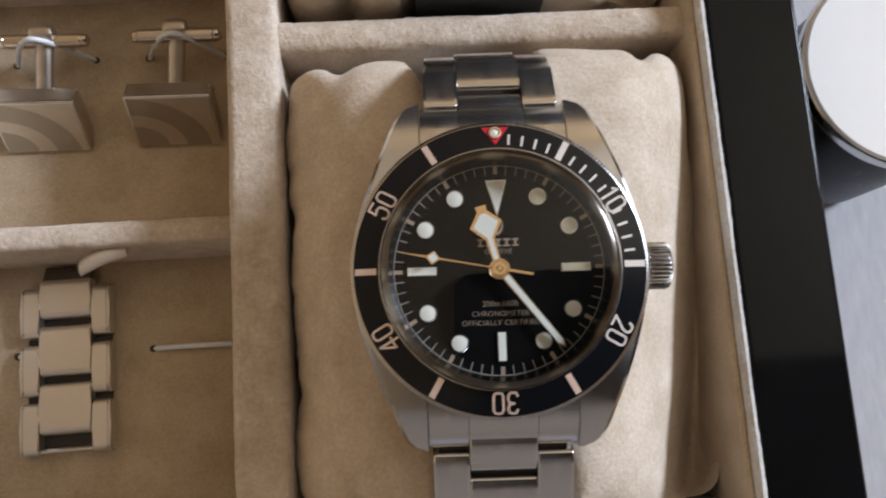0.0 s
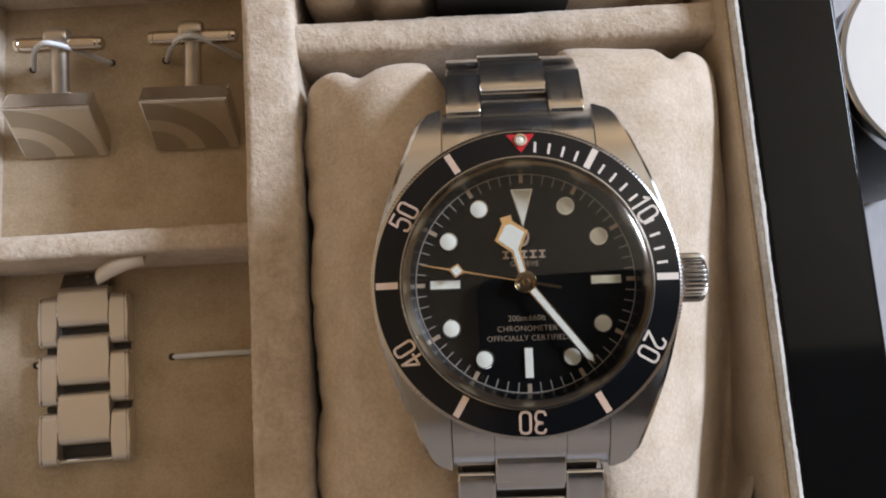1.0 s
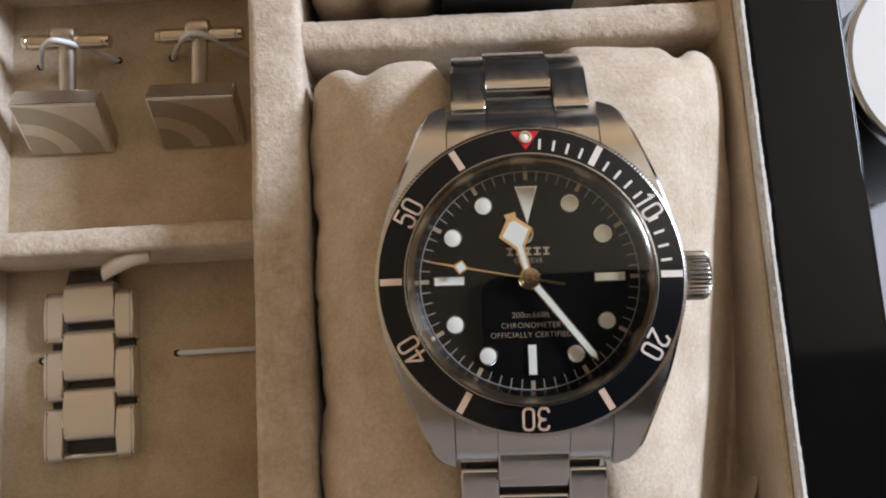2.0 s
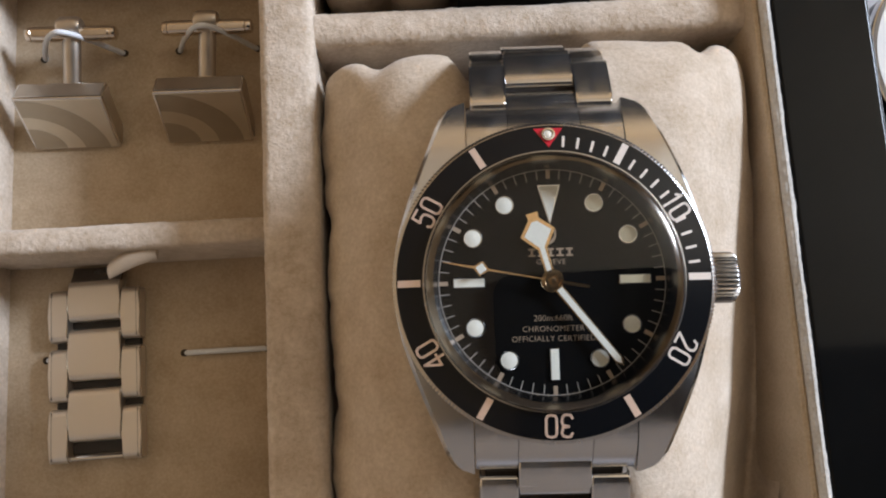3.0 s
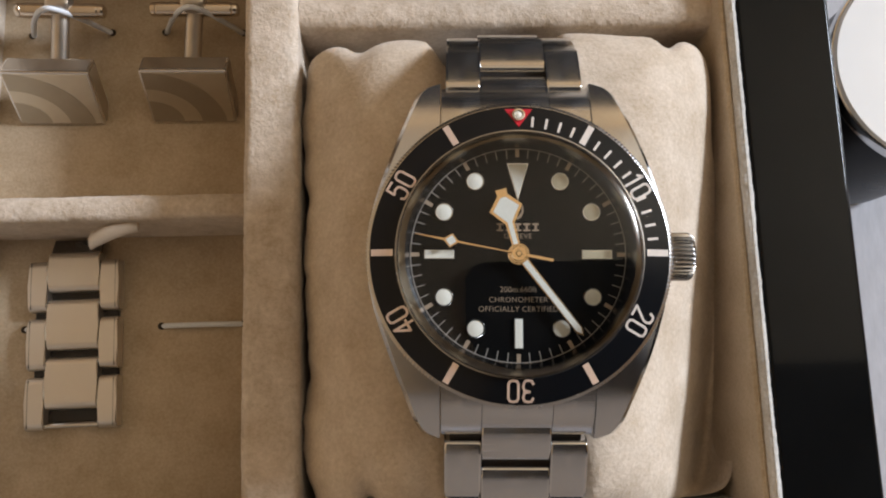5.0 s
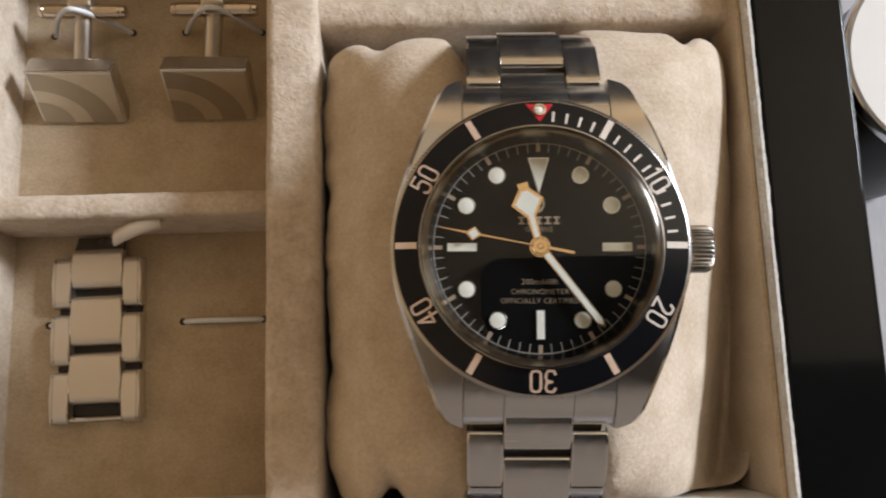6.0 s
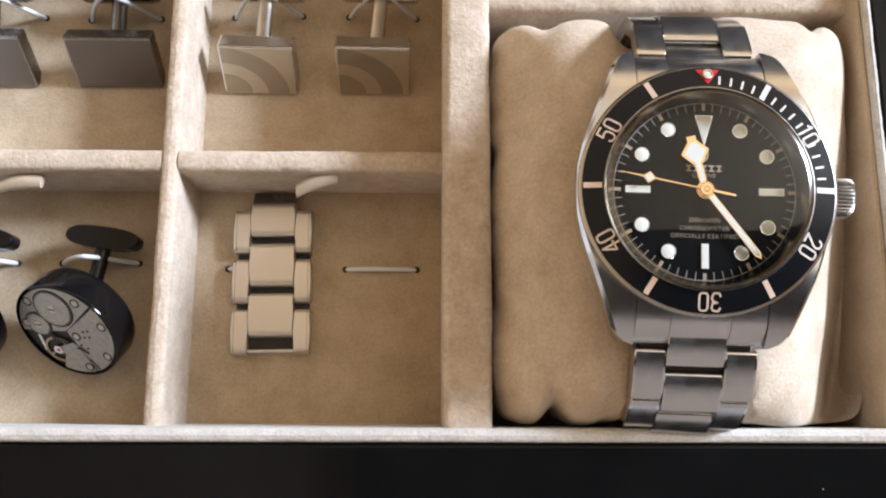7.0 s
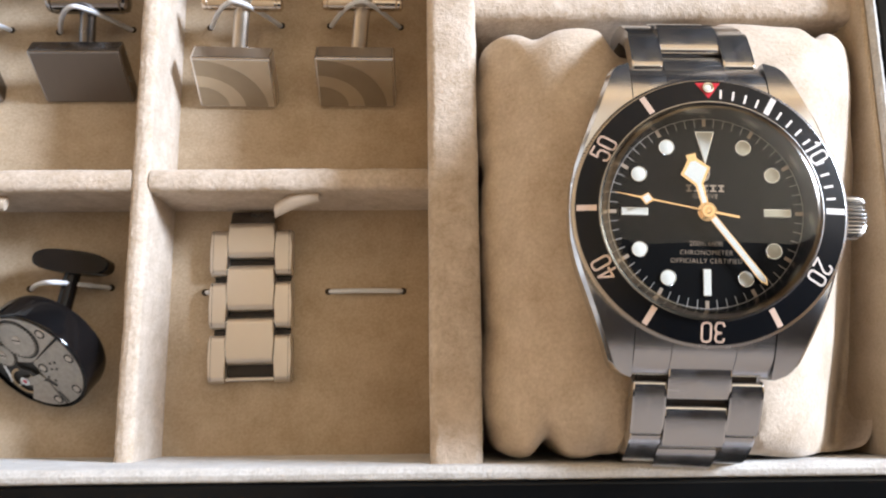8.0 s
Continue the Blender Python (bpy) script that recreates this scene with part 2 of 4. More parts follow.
def tube(points, radius, n=10, flat=1.0):
    """A round cord along points, with closed ends."""
    bm = bmesh.new()
    pts = [Vector(p) for p in points]
    rings = []
    for i, p in enumerate(pts):
        way = (pts[min(i + 1, len(pts) - 1)] - pts[max(i - 1, 0)]).normalized()
        side = way.cross(Vector((0, 0, 1)))
        side = side.normalized() if side.length > 1e-4 else Vector((1, 0, 0))
        up = side.cross(way)
        rings.append([bm.verts.new(p + side * radius * math.cos(a) + up * radius * flat * math.sin(a)) for a in (2 * math.pi * k / n for k in range(n))])
    for a, b in zip(rings, rings[1:]):
        for k in range(n):
            bm.faces.new((a[k], a[(k + 1) % n], b[(k + 1) % n], b[k]))
    bm.faces.new(rings[0][::-1])
    bm.faces.new(rings[-1])
    return bm


def bezier(p0, p1, p2, p3, n=14):
    out = []
    for i in range(n + 1):
        s = i / n
        out.append(tuple((1 - s) ** 3 * a + 3 * s * (1 - s) ** 2 * b + 3 * s * s * (1 - s) * c + s ** 3 * d for a, b, c, d in zip(p0, p1, p2, p3)))
    return out


def padded_bar(axis, a0, a1, b0, b1, z0, z1, round_r=1.2, fuzz=0.10, step=0.7, sag=0.0):
    """A cloth-covered wall along x or y with a rounded, slightly uneven top."""
    prof = [(b0, z0), (b0, z0 * 0.35 + z1 * 0.65)]
    for k in range(6):
        a = math.pi - k * math.pi / 10
        prof.append((b0 + round_r + round_r * math.cos(a), z1 - round_r + round_r * math.sin(a)))
    m = 3
    for k in range(1, m):
        prof.append((b0 + round_r + (b1 - b0 - 2 * round_r) * k / m, z1 + 0.12))
    for k in range(6):
        a = math.pi / 2 - k * math.pi / 10
        prof.append((b1 - round_r + round_r * math.cos(a), z1 - round_r + round_r * math.sin(a)))
    prof += [(b1, z0 * 0.35 + z1 * 0.65), (b1, z0)]
    bm = bmesh.new()
    n = max(2, int((a1 - a0) / step))
    rows = []
    mid = (b0 + b1) / 2
    for i in range(n + 1):
        a = a0 + (a1 - a0) * i / n
        row = []
        for k, (b, z) in enumerate(prof):
            q = Vector((a * 0.9, b * 1.3, z * 1.3))
            d = fuzz * noise.noise(q * 1.2) + fuzz * 1.3 * noise.noise(q * 0.13)
            bb, zz = b, z
            if 0 < k < len(prof) - 1:
                bb += d * (1 if b > mid else -1) * 0.8
                zz += d if z > z1 - round_r else 0
            row.append(bm.verts.new((a, bb, zz) if axis == "x" else (bb, a, zz)))
        rows.append(row)
    for r, s in zip(rows, rows[1:]):
        for k in range(len(prof) - 1):
            bm.faces.new((r[k], r[k + 1], s[k + 1], s[k]))
        bm.faces.new((r[-1], r[0], s[0], s[-1]))
    bm.faces.new(rows[0])
    bm.faces.new(rows[-1][::-1])
    return bm


def text_bm(words, size, spacing=1.0, depth=0.02):
    """Raised lettering in the built-in font, centred on the origin."""
    cu = bpy.data.curves.new("lettering", "FONT")
    cu.body, cu.size, cu.extrude = words, size, depth
    cu.align_x, cu.align_y, cu.space_character = "CENTER", "CENTER", spacing
    cu.resolution_u, cu.offset = 3, -0.012 * size
    ob = bpy.data.objects.new("lettering", cu)
    scene.collection.objects.link(ob)
    bpy.context.view_layer.update()
    me = bpy.data.meshes.new_from_object(ob.evaluated_get(bpy.context.evaluated_depsgraph_get()))
    bm = bmesh.new()
    bm.from_mesh(me)
    bpy.data.objects.remove(ob)
    bpy.data.meshes.remove(me)
    bpy.data.curves.remove(cu)
    return bm


def moved(bm, x=0, y=0, z=0, rz=0, sx=1, sy=1, rx=0):
    bmesh.ops.transform(bm, matrix=pose(x, y, z, rx, 0, rz) @ Matrix.Diagonal((sx, sy, 1, 1)), verts=bm.verts)
    return bm


# ---- the unseen room round the table, toned for bounce and reflections ----
def room_wall(name, x0, x1, y0, y1, z0, z1, material=None):
    return tagged(part(name, boxb(x0 * 1000, x1 * 1000, y0 * 1000, y1 * 1000, z0 * 1000, z1 * 1000), material or PLASTER, smooth=False), "plain warm beige plastered room wall", "wall", kind="structure")


RX0, RX1, RY0, RY1, RZ1 = -1.9, WIN_X, -2.0, 1.9, 2.8
tagged(part("floor", boxb(-2600, 2400, -2200, 2100, -60, 0), OAK, smooth=False), "brown oak floor boards of the room", "floor", kind="structure")
tagged(part("ceiling", boxb(-2600, 2400, -2200, 2100, 2800, 2900), CEILING, smooth=False), "plain cream plastered ceiling of the room", "ceiling", kind="structure")
# lowered unseen panel with one rounded corner, added as the phone's dark reflection
DROP_X, DROP_Y, DROP_R = -230.0, 0.0, 110.0
drop = [(1950, -2000), (1950, DROP_Y)] + [(DROP_X + DROP_R - DROP_R * math.sin(a), DROP_Y - DROP_R + DROP_R * math.cos(a)) for a in (math.pi / 2 * i / 12 for i in range(13))] + [(DROP_X, -2000)]
tagged(part("reflected_dark_panel", prism(drop, 2760, 2799), DARK_REFLECTION, smooth=False), "unseen near-black panel under the ceiling, added for the dark reflection in crystal and rail", "ceiling", kind="structure")
room_wall("wall_west", RX0 - 0.15, RX0, RY0 - 0.15, RY1 + 0.15, 0, RZ1)
# unseen dark wall part, added so the upper links reflect black
tagged(room_wall("wall_north_1", RX0, RX1, RY1, RY1 + 0.15, 0, 2.0, REFLECTED_DARK), "unseen near-black lower wall added to darken the upper links' reflections")
room_wall("wall_north_2", RX0, RX1, RY1, RY1 + 0.15, 2.0, RZ1)
# added wall behind the viewer; its tone sets what the lower links reflect
tagged(room_wall("wall_south", RX0, RX1, RY0 - 0.15, RY0, 0, RZ1, TAUPE_WALL), "unseen taupe wall, toned for the steel's reflections and the fill")
wy0, wy1, wz0, wz1 = WIN_Y - WIN_W / 2 - 0.06, WIN_Y + WIN_W / 2 + 0.06, WIN_Z - WIN_H / 2 - 0.06, WIN_Z + WIN_H / 2 + 0.06
room_wall("wall_east_1", RX1, RX1 + 0.15, RY0 - 0.15, wy0, 0, RZ1)
room_wall("wall_east_2", RX1, RX1 + 0.15, wy1, RY1 + 0.15, 0, RZ1)
room_wall("wall_east_3", RX1, RX1 + 0.15, wy0, wy1, 0, wz0)
room_wall("wall_east_4", RX1, RX1 + 0.15, wy0, wy1, wz1, RZ1)
win = tagged(new("window_1"), "white-framed window that lets the daylight in", "window", kind="structure")
win.matrix_basis = pose(RX1 + 0.09, WIN_Y, WIN_Z)
hw, hh = (wy1 - wy0) * 500 - 3, (wz1 - wz0) * 500 - 3
part("window_frame", boxb(-25, 25, -hw, -hw + 45, -hh, hh, 3), WHITE_PAINT, win)
part("window_frame", boxb(-25, 25, hw - 45, hw, -hh, hh, 3), WHITE_PAINT, win)
part("window_frame", boxb(-25, 25, -hw + 45, hw - 45, -hh, -hh + 45, 3), WHITE_PAINT, win)
part("window_frame", boxb(-25, 25, -hw + 45, hw - 45, hh - 45, hh, 3), WHITE_PAINT, win)
pane = part("pane", boxb(-3, 3, -hw + 45, hw - 45, -hh + 45, hh - 45), PANE, win)
pane.visible_shadow = False

table = thing("table", "dark wooden table that carries the box", "table", matrix=pose(0.1, 0.05, TABLE))
part("tabletop", boxb(-520, 620, -420, 520, -30, -1.2, 4), WOOD, table)
for sx in (-480, 580):
    for sy in (-380, 480):
        part("leg", boxb(sx - 28, sx + 28, sy - 28, sy + 28, -750, -30, 4), WOOD, table)

# the cloth: a thin sheet with soft ripples
bm = bmesh.new()
nx, ny = 60, 60
grid = [[bm.verts.new((-420 + 1040 * i / nx, -380 + 860 * j / ny, 0.35 * noise.noise(Vector((i * 0.35, j * 0.2, 3.0))) - 0.6)) for j in range(ny + 1)] for i in range(nx + 1)]
for i in range(nx):
    for j in range(ny):
        bm.faces.new((grid[i][j], grid[i + 1][j], grid[i + 1][j + 1], grid[i][j + 1]))
cloth = part("table_cloth", bm, CLOTH, matrix=pose(0.1, 0.05, TABLE))
tagged(cloth, "pale bluish white woven cloth spread on the table", "table cloth")

# ---- the box: black lacquered case with padded lining ----
FLOOR_H, TOP_H, LOW_H, BASE_H = -53.0, -24.5, -36.8, -75.0
IN_X0, IN_X1, IN_Y0, IN_Y1 = -147.0, 39.2, -36.1, 126.0
OUT = 16.0
wbox = thing("watch_box", "black lacquered watch box with beige velour compartments, open on the table", "box", 0, 0, 0)
RIM = 2.3
ox0, ox1, oy0, oy1 = IN_X0 - RIM, IN_X1 + RIM - 0.6, IN_Y0 - RIM - 0.1, IN_Y1 + RIM
LT = -22.6
part("front_rail", boxb(ox0 - OUT, ox1 + OUT, oy0 - OUT, oy0, BASE_H + 1, LT, 0.9, 3), LACQUER, wbox, "glossy black front rail")
part("back_rail", boxb(ox0 - OUT, ox1 + OUT, oy1, oy1 + OUT, BASE_H + 1, LT, 0.9, 3), LACQUER, wbox, "glossy black rail")
part("side_rail", boxb(ox0 - OUT, ox0, oy0, oy1, BASE_H + 1, LT, 0.9, 3), LACQUER, wbox, "glossy black rail")
part("side_rail", boxb(ox1, ox1 + OUT, oy0, oy1, BASE_H + 1, LT, 0.9, 3), LACQUER, wbox, "glossy black rail")
part("base", boxb(ox0, ox1, oy0, oy1, BASE_H, FLOOR_H - 3.0), LACQUER, wbox)
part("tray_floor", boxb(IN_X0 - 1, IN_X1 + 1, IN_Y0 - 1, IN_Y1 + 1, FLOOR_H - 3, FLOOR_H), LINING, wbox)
RIMTOP = -21.8
part("rim_felt", padded_bar("x", IN_X0 - RIM, ox1 - 0.05, oy0 + 0.05, IN_Y0, FLOOR_H - 1, RIMTOP, 0.9, 0.06, 0.35), FELT, wbox, "pale fluffy felt rim")
part("rim_felt", padded_bar("x", IN_X0 - RIM, ox1 - 0.05, IN_Y1, oy1 - 0.05, FLOOR_H - 1, RIMTOP, 0.9, 0.16, 1.0), FELT, wbox, "pale fluffy felt rim")
part("rim_felt", padded_bar("y", IN_Y0, IN_Y1, ox0 + 0.05, IN_X0, FLOOR_H - 1, RIMTOP, 0.9, 0.16, 1.0), FELT, wbox, "pale fluffy felt rim")
part("rim_felt", padded_bar("y", IN_Y0, IN_Y1, IN_X1, ox1 - 0.05, FLOOR_H - 1, RIMTOP, 0.75, 0.09, 0.35), FELT, wbox, "pale fluffy felt rim")
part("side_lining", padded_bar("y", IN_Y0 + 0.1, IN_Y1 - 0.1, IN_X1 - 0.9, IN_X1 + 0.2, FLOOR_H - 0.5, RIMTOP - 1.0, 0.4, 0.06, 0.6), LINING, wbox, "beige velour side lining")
MX0, MX1 = -39.7, -31.0
part("main_divider", padded_bar("y", IN_Y0, IN_Y1, MX0, MX1, FLOOR_H - 1, TOP_H, 1.6, 0.13, 0.6), DIVIDER, wbox)
part("cross_divider", padded_bar("x", MX1, IN_X1, 42.4, 48.2, FLOOR_H - 1, -26.0, 1.9, 0.13, 0.6), DIVIDER, wbox)
XW0, XW1 = -95.4, -92.0
for y0, y1 in ((13.1, 17.5), (66.5, 70.9)):
    part("cross_divider", padded_bar("x", XW1, MX0, y0, y1, FLOOR_H - 1, LOW_H, 1.3, 0.11, 0.6), DIVIDER, wbox)
    part("cross_divider", padded_bar("x", IN_X0, XW0, y0, y1, FLOOR_H - 1, LOW_H, 1.3, 0.11, 0.6), DIVIDER, wbox)
part("thin_divider", padded_bar("y", IN_Y0, IN_Y1, XW0, XW1, FLOOR_H - 1, LOW_H + 0.2, 1.2, 0.11, 0.6), DIVIDER, wbox)


# ---- cushions ----
def cushion(name, label, cx, cy, hx, hy, z0, z1, creases):
    """A stuffed velour cushion, gathered at its ends."""
    bm = bmesh.new()
    bmesh.ops.create_cube(bm, size=2.0)
    bmesh.ops.subdivide_edges(bm, edges=bm.edges[:], cuts=56, use_grid_fill=True)
    for v in bm.verts:
        p = v.co.copy()
        n = 14.0
        r = (abs(p.x) ** n + abs(p.y) ** n) ** (1 / n)
        m = max(abs(p.x), abs(p.y))
        u, w = (p.x * m / r, p.y * m / r) if r > 1e-6 else (0, 0)
        rim = max(abs(u) ** 4, abs(w) ** 5) if m < 1.2 else 1
        q = Vector((u, w, p.z))
        s = (m ** 5.0 + abs(p.z) ** 5.0) ** (1 / 5.0)
        k = max(m, abs(p.z)) / s if s > 1e-6 else 1
        q = q * k
        x, y, z = cx + hx * q.x, cy + hy * q.y, (z0 + z1) / 2 + (z1 - z0) / 2 * q.z
        end = max(0.0, abs(q.y) - 0.55) / 0.45
        for c, wd, dp, side in creases:
            if side * q.y < 0:
                continue
            g = math.exp(-((x - c - 3.0 * (abs(q.y) - 0.8)) / wd) ** 2)
            deep = end ** (4 if q.y > 0 else 2)
            y -= math.copysign(dp * g * deep, q.y)
            z -= dp * (0.7 if q.y > 0 else 1.2) * g * deep * max(0, q.z)
        g2 = math.exp(-((x - 0.6) / 9.3) ** 8)
        y -= math.copysign(5.0 * g2 * abs(q.y) ** 4, q.y)
        z -= 22.0 * g2 * max(0.0, abs(q.y) - 0.5) ** 2 * max(0.0, q.z)
        if q.x > 0:
            x += 3.1 * max(0.0, q.x - 0.3) / 0.7
            z -= (53.0 - 18.0 * q.y) * max(0.0, q.x - 0.365 - 0.14 * q.y) ** 2 * max(0.0, q.z)
        else:
            x -= 0.5 * max(0.0, -q.x - 0.3) / 0.7
            z -= 34.0 * max(0.0, -q.x - 0.45) ** 2 * max(0.0, q.z)
        z += 0.7 * noise.noise(Vector((x * 0.07, y * 0.07, 1.0))) * max(0, q.z)
        x += 0.8 * noise.noise(Vector((y * 0.08, z * 0.08, 5.0))) * abs(q.x) ** 3
        if q.x < 0:
            ruck = noise.noise(Vector((y * 0.17, z * 0.05, 2.0))) + 0.5 * noise.noise(Vector((y * 0.4, z * 0.08, 7.0)))
            x += (0.35 + 1.1 * ruck) * abs(q.x) ** 6
            if q.y > 0:
                y -= 1.3 * q.y ** 6 * min(1.0, max(0.0, (x + 26.0) / 8.0))
        y += 0.6 * noise.noise(Vector((x * 0.11, z * 0.1, 9.0))) * abs(q.y) ** 3
        v.co = (x, y, z)
    ob = part(name, bm, PILLOW, matrix=pose(0, 0, ZB))
    return tagged(ob, label, "cushion", "watch cushions")


cushion("watch_cushion", "beige velour cushion gathered at its ends, under the steel watch", 2.6, 1.9, 33.0, 37.6, -52.6, -14.3, ((-21.0, 2.0, 1.7, 1), (26.5, 1.8, 2.2, 1), (-20.9, 2.1, 3.2, -1), (-12.0, 1.8, 0.8, -1)))
cushion("watch_cushion", "beige velour cushion in the compartment behind", 3.0, 88.0, 33.0, 37.0, -52.6, -15.0, ((-19.5, 2.2, 2.4, 0), (26.0, 2.0, 1.6, 0)))
bm = bmesh.new()
pth = [(49.6, -50.0), (49.6, -38.0), (50.2, -26.0), (53.5, -17.5), (60.0, -13.4), (75.0, -12.4), (100.0, -12.4)]
lo = [[bm.verts.new((x, y, z)) for x in (-7.5, 14.6)] for y, z in pth]
hi = [[bm.verts.new((x, y + (1.6 if z < -17 else 0.4), z - (0.0 if z < -17 else 1.8))) for x in (-7.5, 14.6)] for y, z in pth]
for s in (lo, hi):
    for a, b in zip(s, s[1:]):
        bm.faces.new((a[0], a[1], b[1], b[0]))
for k in (0, 1):
    for i in range(len(pth) - 1):
        bm.faces.new((lo[i][k], lo[i + 1][k], hi[i + 1][k], hi[i][k]))
bm.faces.new((lo[0][0], lo[0][1], hi[0][1], hi[0][0]))
bm.faces.new((lo[-1][0], lo[-1][1], hi[-1][1], hi[-1][0]))
tagged(part("watch_strap", bm, STRAP, matrix=pose(0, 0, ZB)), "black strap of a second watch round the rear cushion", "watch strap")

# ---- the watch ----
wm = Matrix(((0.99832, 0.02985, -0.04958, 0), (-0.03296, 0.99746, -0.06314, 0), (0.04757, 0.06467, 0.99677, ZB), (0, 0, 0, 1)))
watch = thing("wrist_watch", "steel diving watch with black dial and bezel on a beige cushion", "watch", matrix=wm)


def interp(table, v):
    for (a, p), (b, q) in zip(table, table[1:]):
        if a <= v <= b:
            return p + (q - p) * (v - a) / (b - a)
    return table[-1][1] if v > table[-1][0] else table[0][1]


SIDE = [(0, 19.45), (4, 19.3), (7, 18.65), (10, 17.7), (14, 16.25), (18, 14.75), (20.5, 13.85), (21.8, 13.35), (22.6, 12.85), (23.2, 12.2), (23.6, 11.4), (23.8, 10.7)]


def lug_bend(y):
    return 0.024 * max(0.0, abs(y) - 11.0) ** 2


def case_side(sign):
    """One flank of the case with its two lugs: brushed top, polished chamfer."""
    bm = bmesh.new()
    ys = [-23.8 + 47.6 * i / 76 for i in range(77)]
    rows = []
    for y in ys:
        xo, b = interp(SIDE, abs(y)) + ((0.3 if y > 0 else 0.4) * min(1.0, abs(y) / 12.0) if sign > 0 else 0.0), lug_bend(y)
        zt, zb = -2.3 - b, -8.6 - b * 0.8
        xi = max(10.1, math.sqrt(max(0.0, 15.75 ** 2 - y * y)))
        sec = [(xi, zb), (xi, zt), (xo - 0.55, zt), (xo, zt - 0.75), (xo - 0.25, zb)]
        rows.append([bm.verts.new((sign * x, y, z)) for x, z in sec])
    for a, b in zip(rows, rows[1:]):
        for k in range(5):
            f = bm.faces.new((a[k], a[(k + 1) % 5], b[(k + 1) % 5], b[k]))
            f.material_index = 1 if k == 2 else 0
    bm.faces.new(rows[0])
    bm.faces.new(rows[-1][::-1])
    return bm


case = part("case", lathe([(0, -10.5), (15.5, -10.5), (17.5, -8.8), (18.3, -8.2), (18.3, -2.4), (14.3, -2.4), (14.3, -3.4), (0, -3.4)], 96), BRUSHED, watch, "brushed steel case")
for sg in (-1, 1):
    part("case_flank", case_side(sg), BRUSHED_Y, case, extra=(POLISHED,))

# bezel: coin edge, sloped black insert
knurl = part("bezel", lathe([(15.9, -2.2), (19.35, -2.2), (19.45, -1.9), (19.45, -0.75), (19.1, -0.45), (18.95, -0.42), (15.6, 0.35), (15.6, -0.8)], 960, True,
             lambda k, i: (0.06 if i % 4 < 2 else -0.05) if k in (1, 2, 3) else 0.0), KNURLED, watch, "coin-edged steel bezel")


def insert_z(r):
    return -0.30 + (18.95 - r) / (18.95 - 15.75) * 0.62


part("bezel_insert", lathe([(18.95, -0.6), (18.97, insert_z(18.95)), (15.75, insert_z(15.75)), (15.7, -0.3)], 160, True), INSERT, knurl, "black bezel insert")


def on_bezel(bm, minute, r, tilt=11.0):
    """Lays a flat mark, with its top outward, on the sloping insert."""
    a = -6.0 * minute
    m = pose(0, 0, 0, 0, 0, a) @ pose(0, r, insert_z(r) + 0.012) @ pose(0, 0, 0, -tilt, 0, 0)
    bmesh.ops.transform(bm, matrix=m, verts=bm.verts)
    return bm


for minute in (5, 15, 25, 35, 45, 55):
    part("bezel_bar", on_bezel(boxb(-0.42, 0.42, -1.42, 1.42, 0, 0.03), minute, 17.4), BEZEL_PRINT if minute > 20 else BEZEL_WHITE, knurl, smooth=False)
for minute in [m for m in range(1, 15) if m not in (5, 10)]:
    part("bezel_tick", on_bezel(boxb(-0.16, 0.16, -0.72, 0.72, 0, 0.03), minute, 16.9), BEZEL_WHITE, knurl, smooth=False)


def numeral(ch):
    """Open, rounded bezel figures drawn as strokes."""
    w, hgt = 0.62, 1.35
    strokes = {
        "0": [[(-w, hgt - .45), (-w + .18, hgt - .1), (0, hgt), (w - .18, hgt - .1), (w, hgt - .45), (w, -hgt + .45), (w - .18, -hgt + .1), (0, -hgt), (-w + .18, -hgt + .1), (-w, -hgt + .45), (-w, hgt - .45)]],
        "1": [[(-.42, hgt - .6), (.05, hgt), (.05, -hgt)]],
        "2": [[(-w, hgt - .6), (-w + .2, hgt - .1), (0, hgt), (w - .2, hgt - .1), (w, hgt - .55), (w - .1, hgt - 1.05), (-w, -hgt), (w, -hgt)]],
        "3": [[(-w, hgt - .45), (-w + .2, hgt - .05), (0, hgt), (w - .2, hgt - .1), (w, hgt - .5), (w - .15, .2), (-.2, .08), (w - .15, -.1), (w, -.55), (w - .1, -hgt + .3), (w - .3, -hgt + .02), (0, -hgt), (-w + .2, -hgt + .05), (-w, -hgt + .45)]],
        "4": [[(.3, -hgt), (.3, hgt), (-w - .05, -.55), (w + .15, -.55)]],
        "5": [[(w, hgt), (-w + .05, hgt), (-w, .2), (0, .42), (w - .15, .3), (w, -.1), (w, -hgt + .5), (w - .2, -hgt + .1), (0, -hgt), (-w + .15, -hgt + .1), (-w, -hgt + .5)]],
    }[ch]
    bm = bmesh.new()
    t = 0.15
    for line in strokes:
        for (x0, y0), (x1, y1) in zip(line, line[1:]):
            d = Vector((x1 - x0, y1 - y0))
            d.normalize()
            n = Vector((-d.y, d.x)) * t
            e = d * t * 0.6
            q = [(x0 - e.x + n.x, y0 - e.y + n.y), (x1 + e.x + n.x, y1 + e.y + n.y), (x1 + e.x - n.x, y1 + e.y - n.y), (x0 - e.x - n.x, y0 - e.y - n.y)]
            lo = [bm.verts.new((a, b, 0)) for a, b in q]
            hi = [bm.verts.new((a, b, 0.03)) for a, b in q]
            bm.faces.new(hi)
            for i in range(4):
                bm.faces.new((lo[i], lo[(i + 1) % 4], hi[(i + 1) % 4], hi[i]))
    return bm


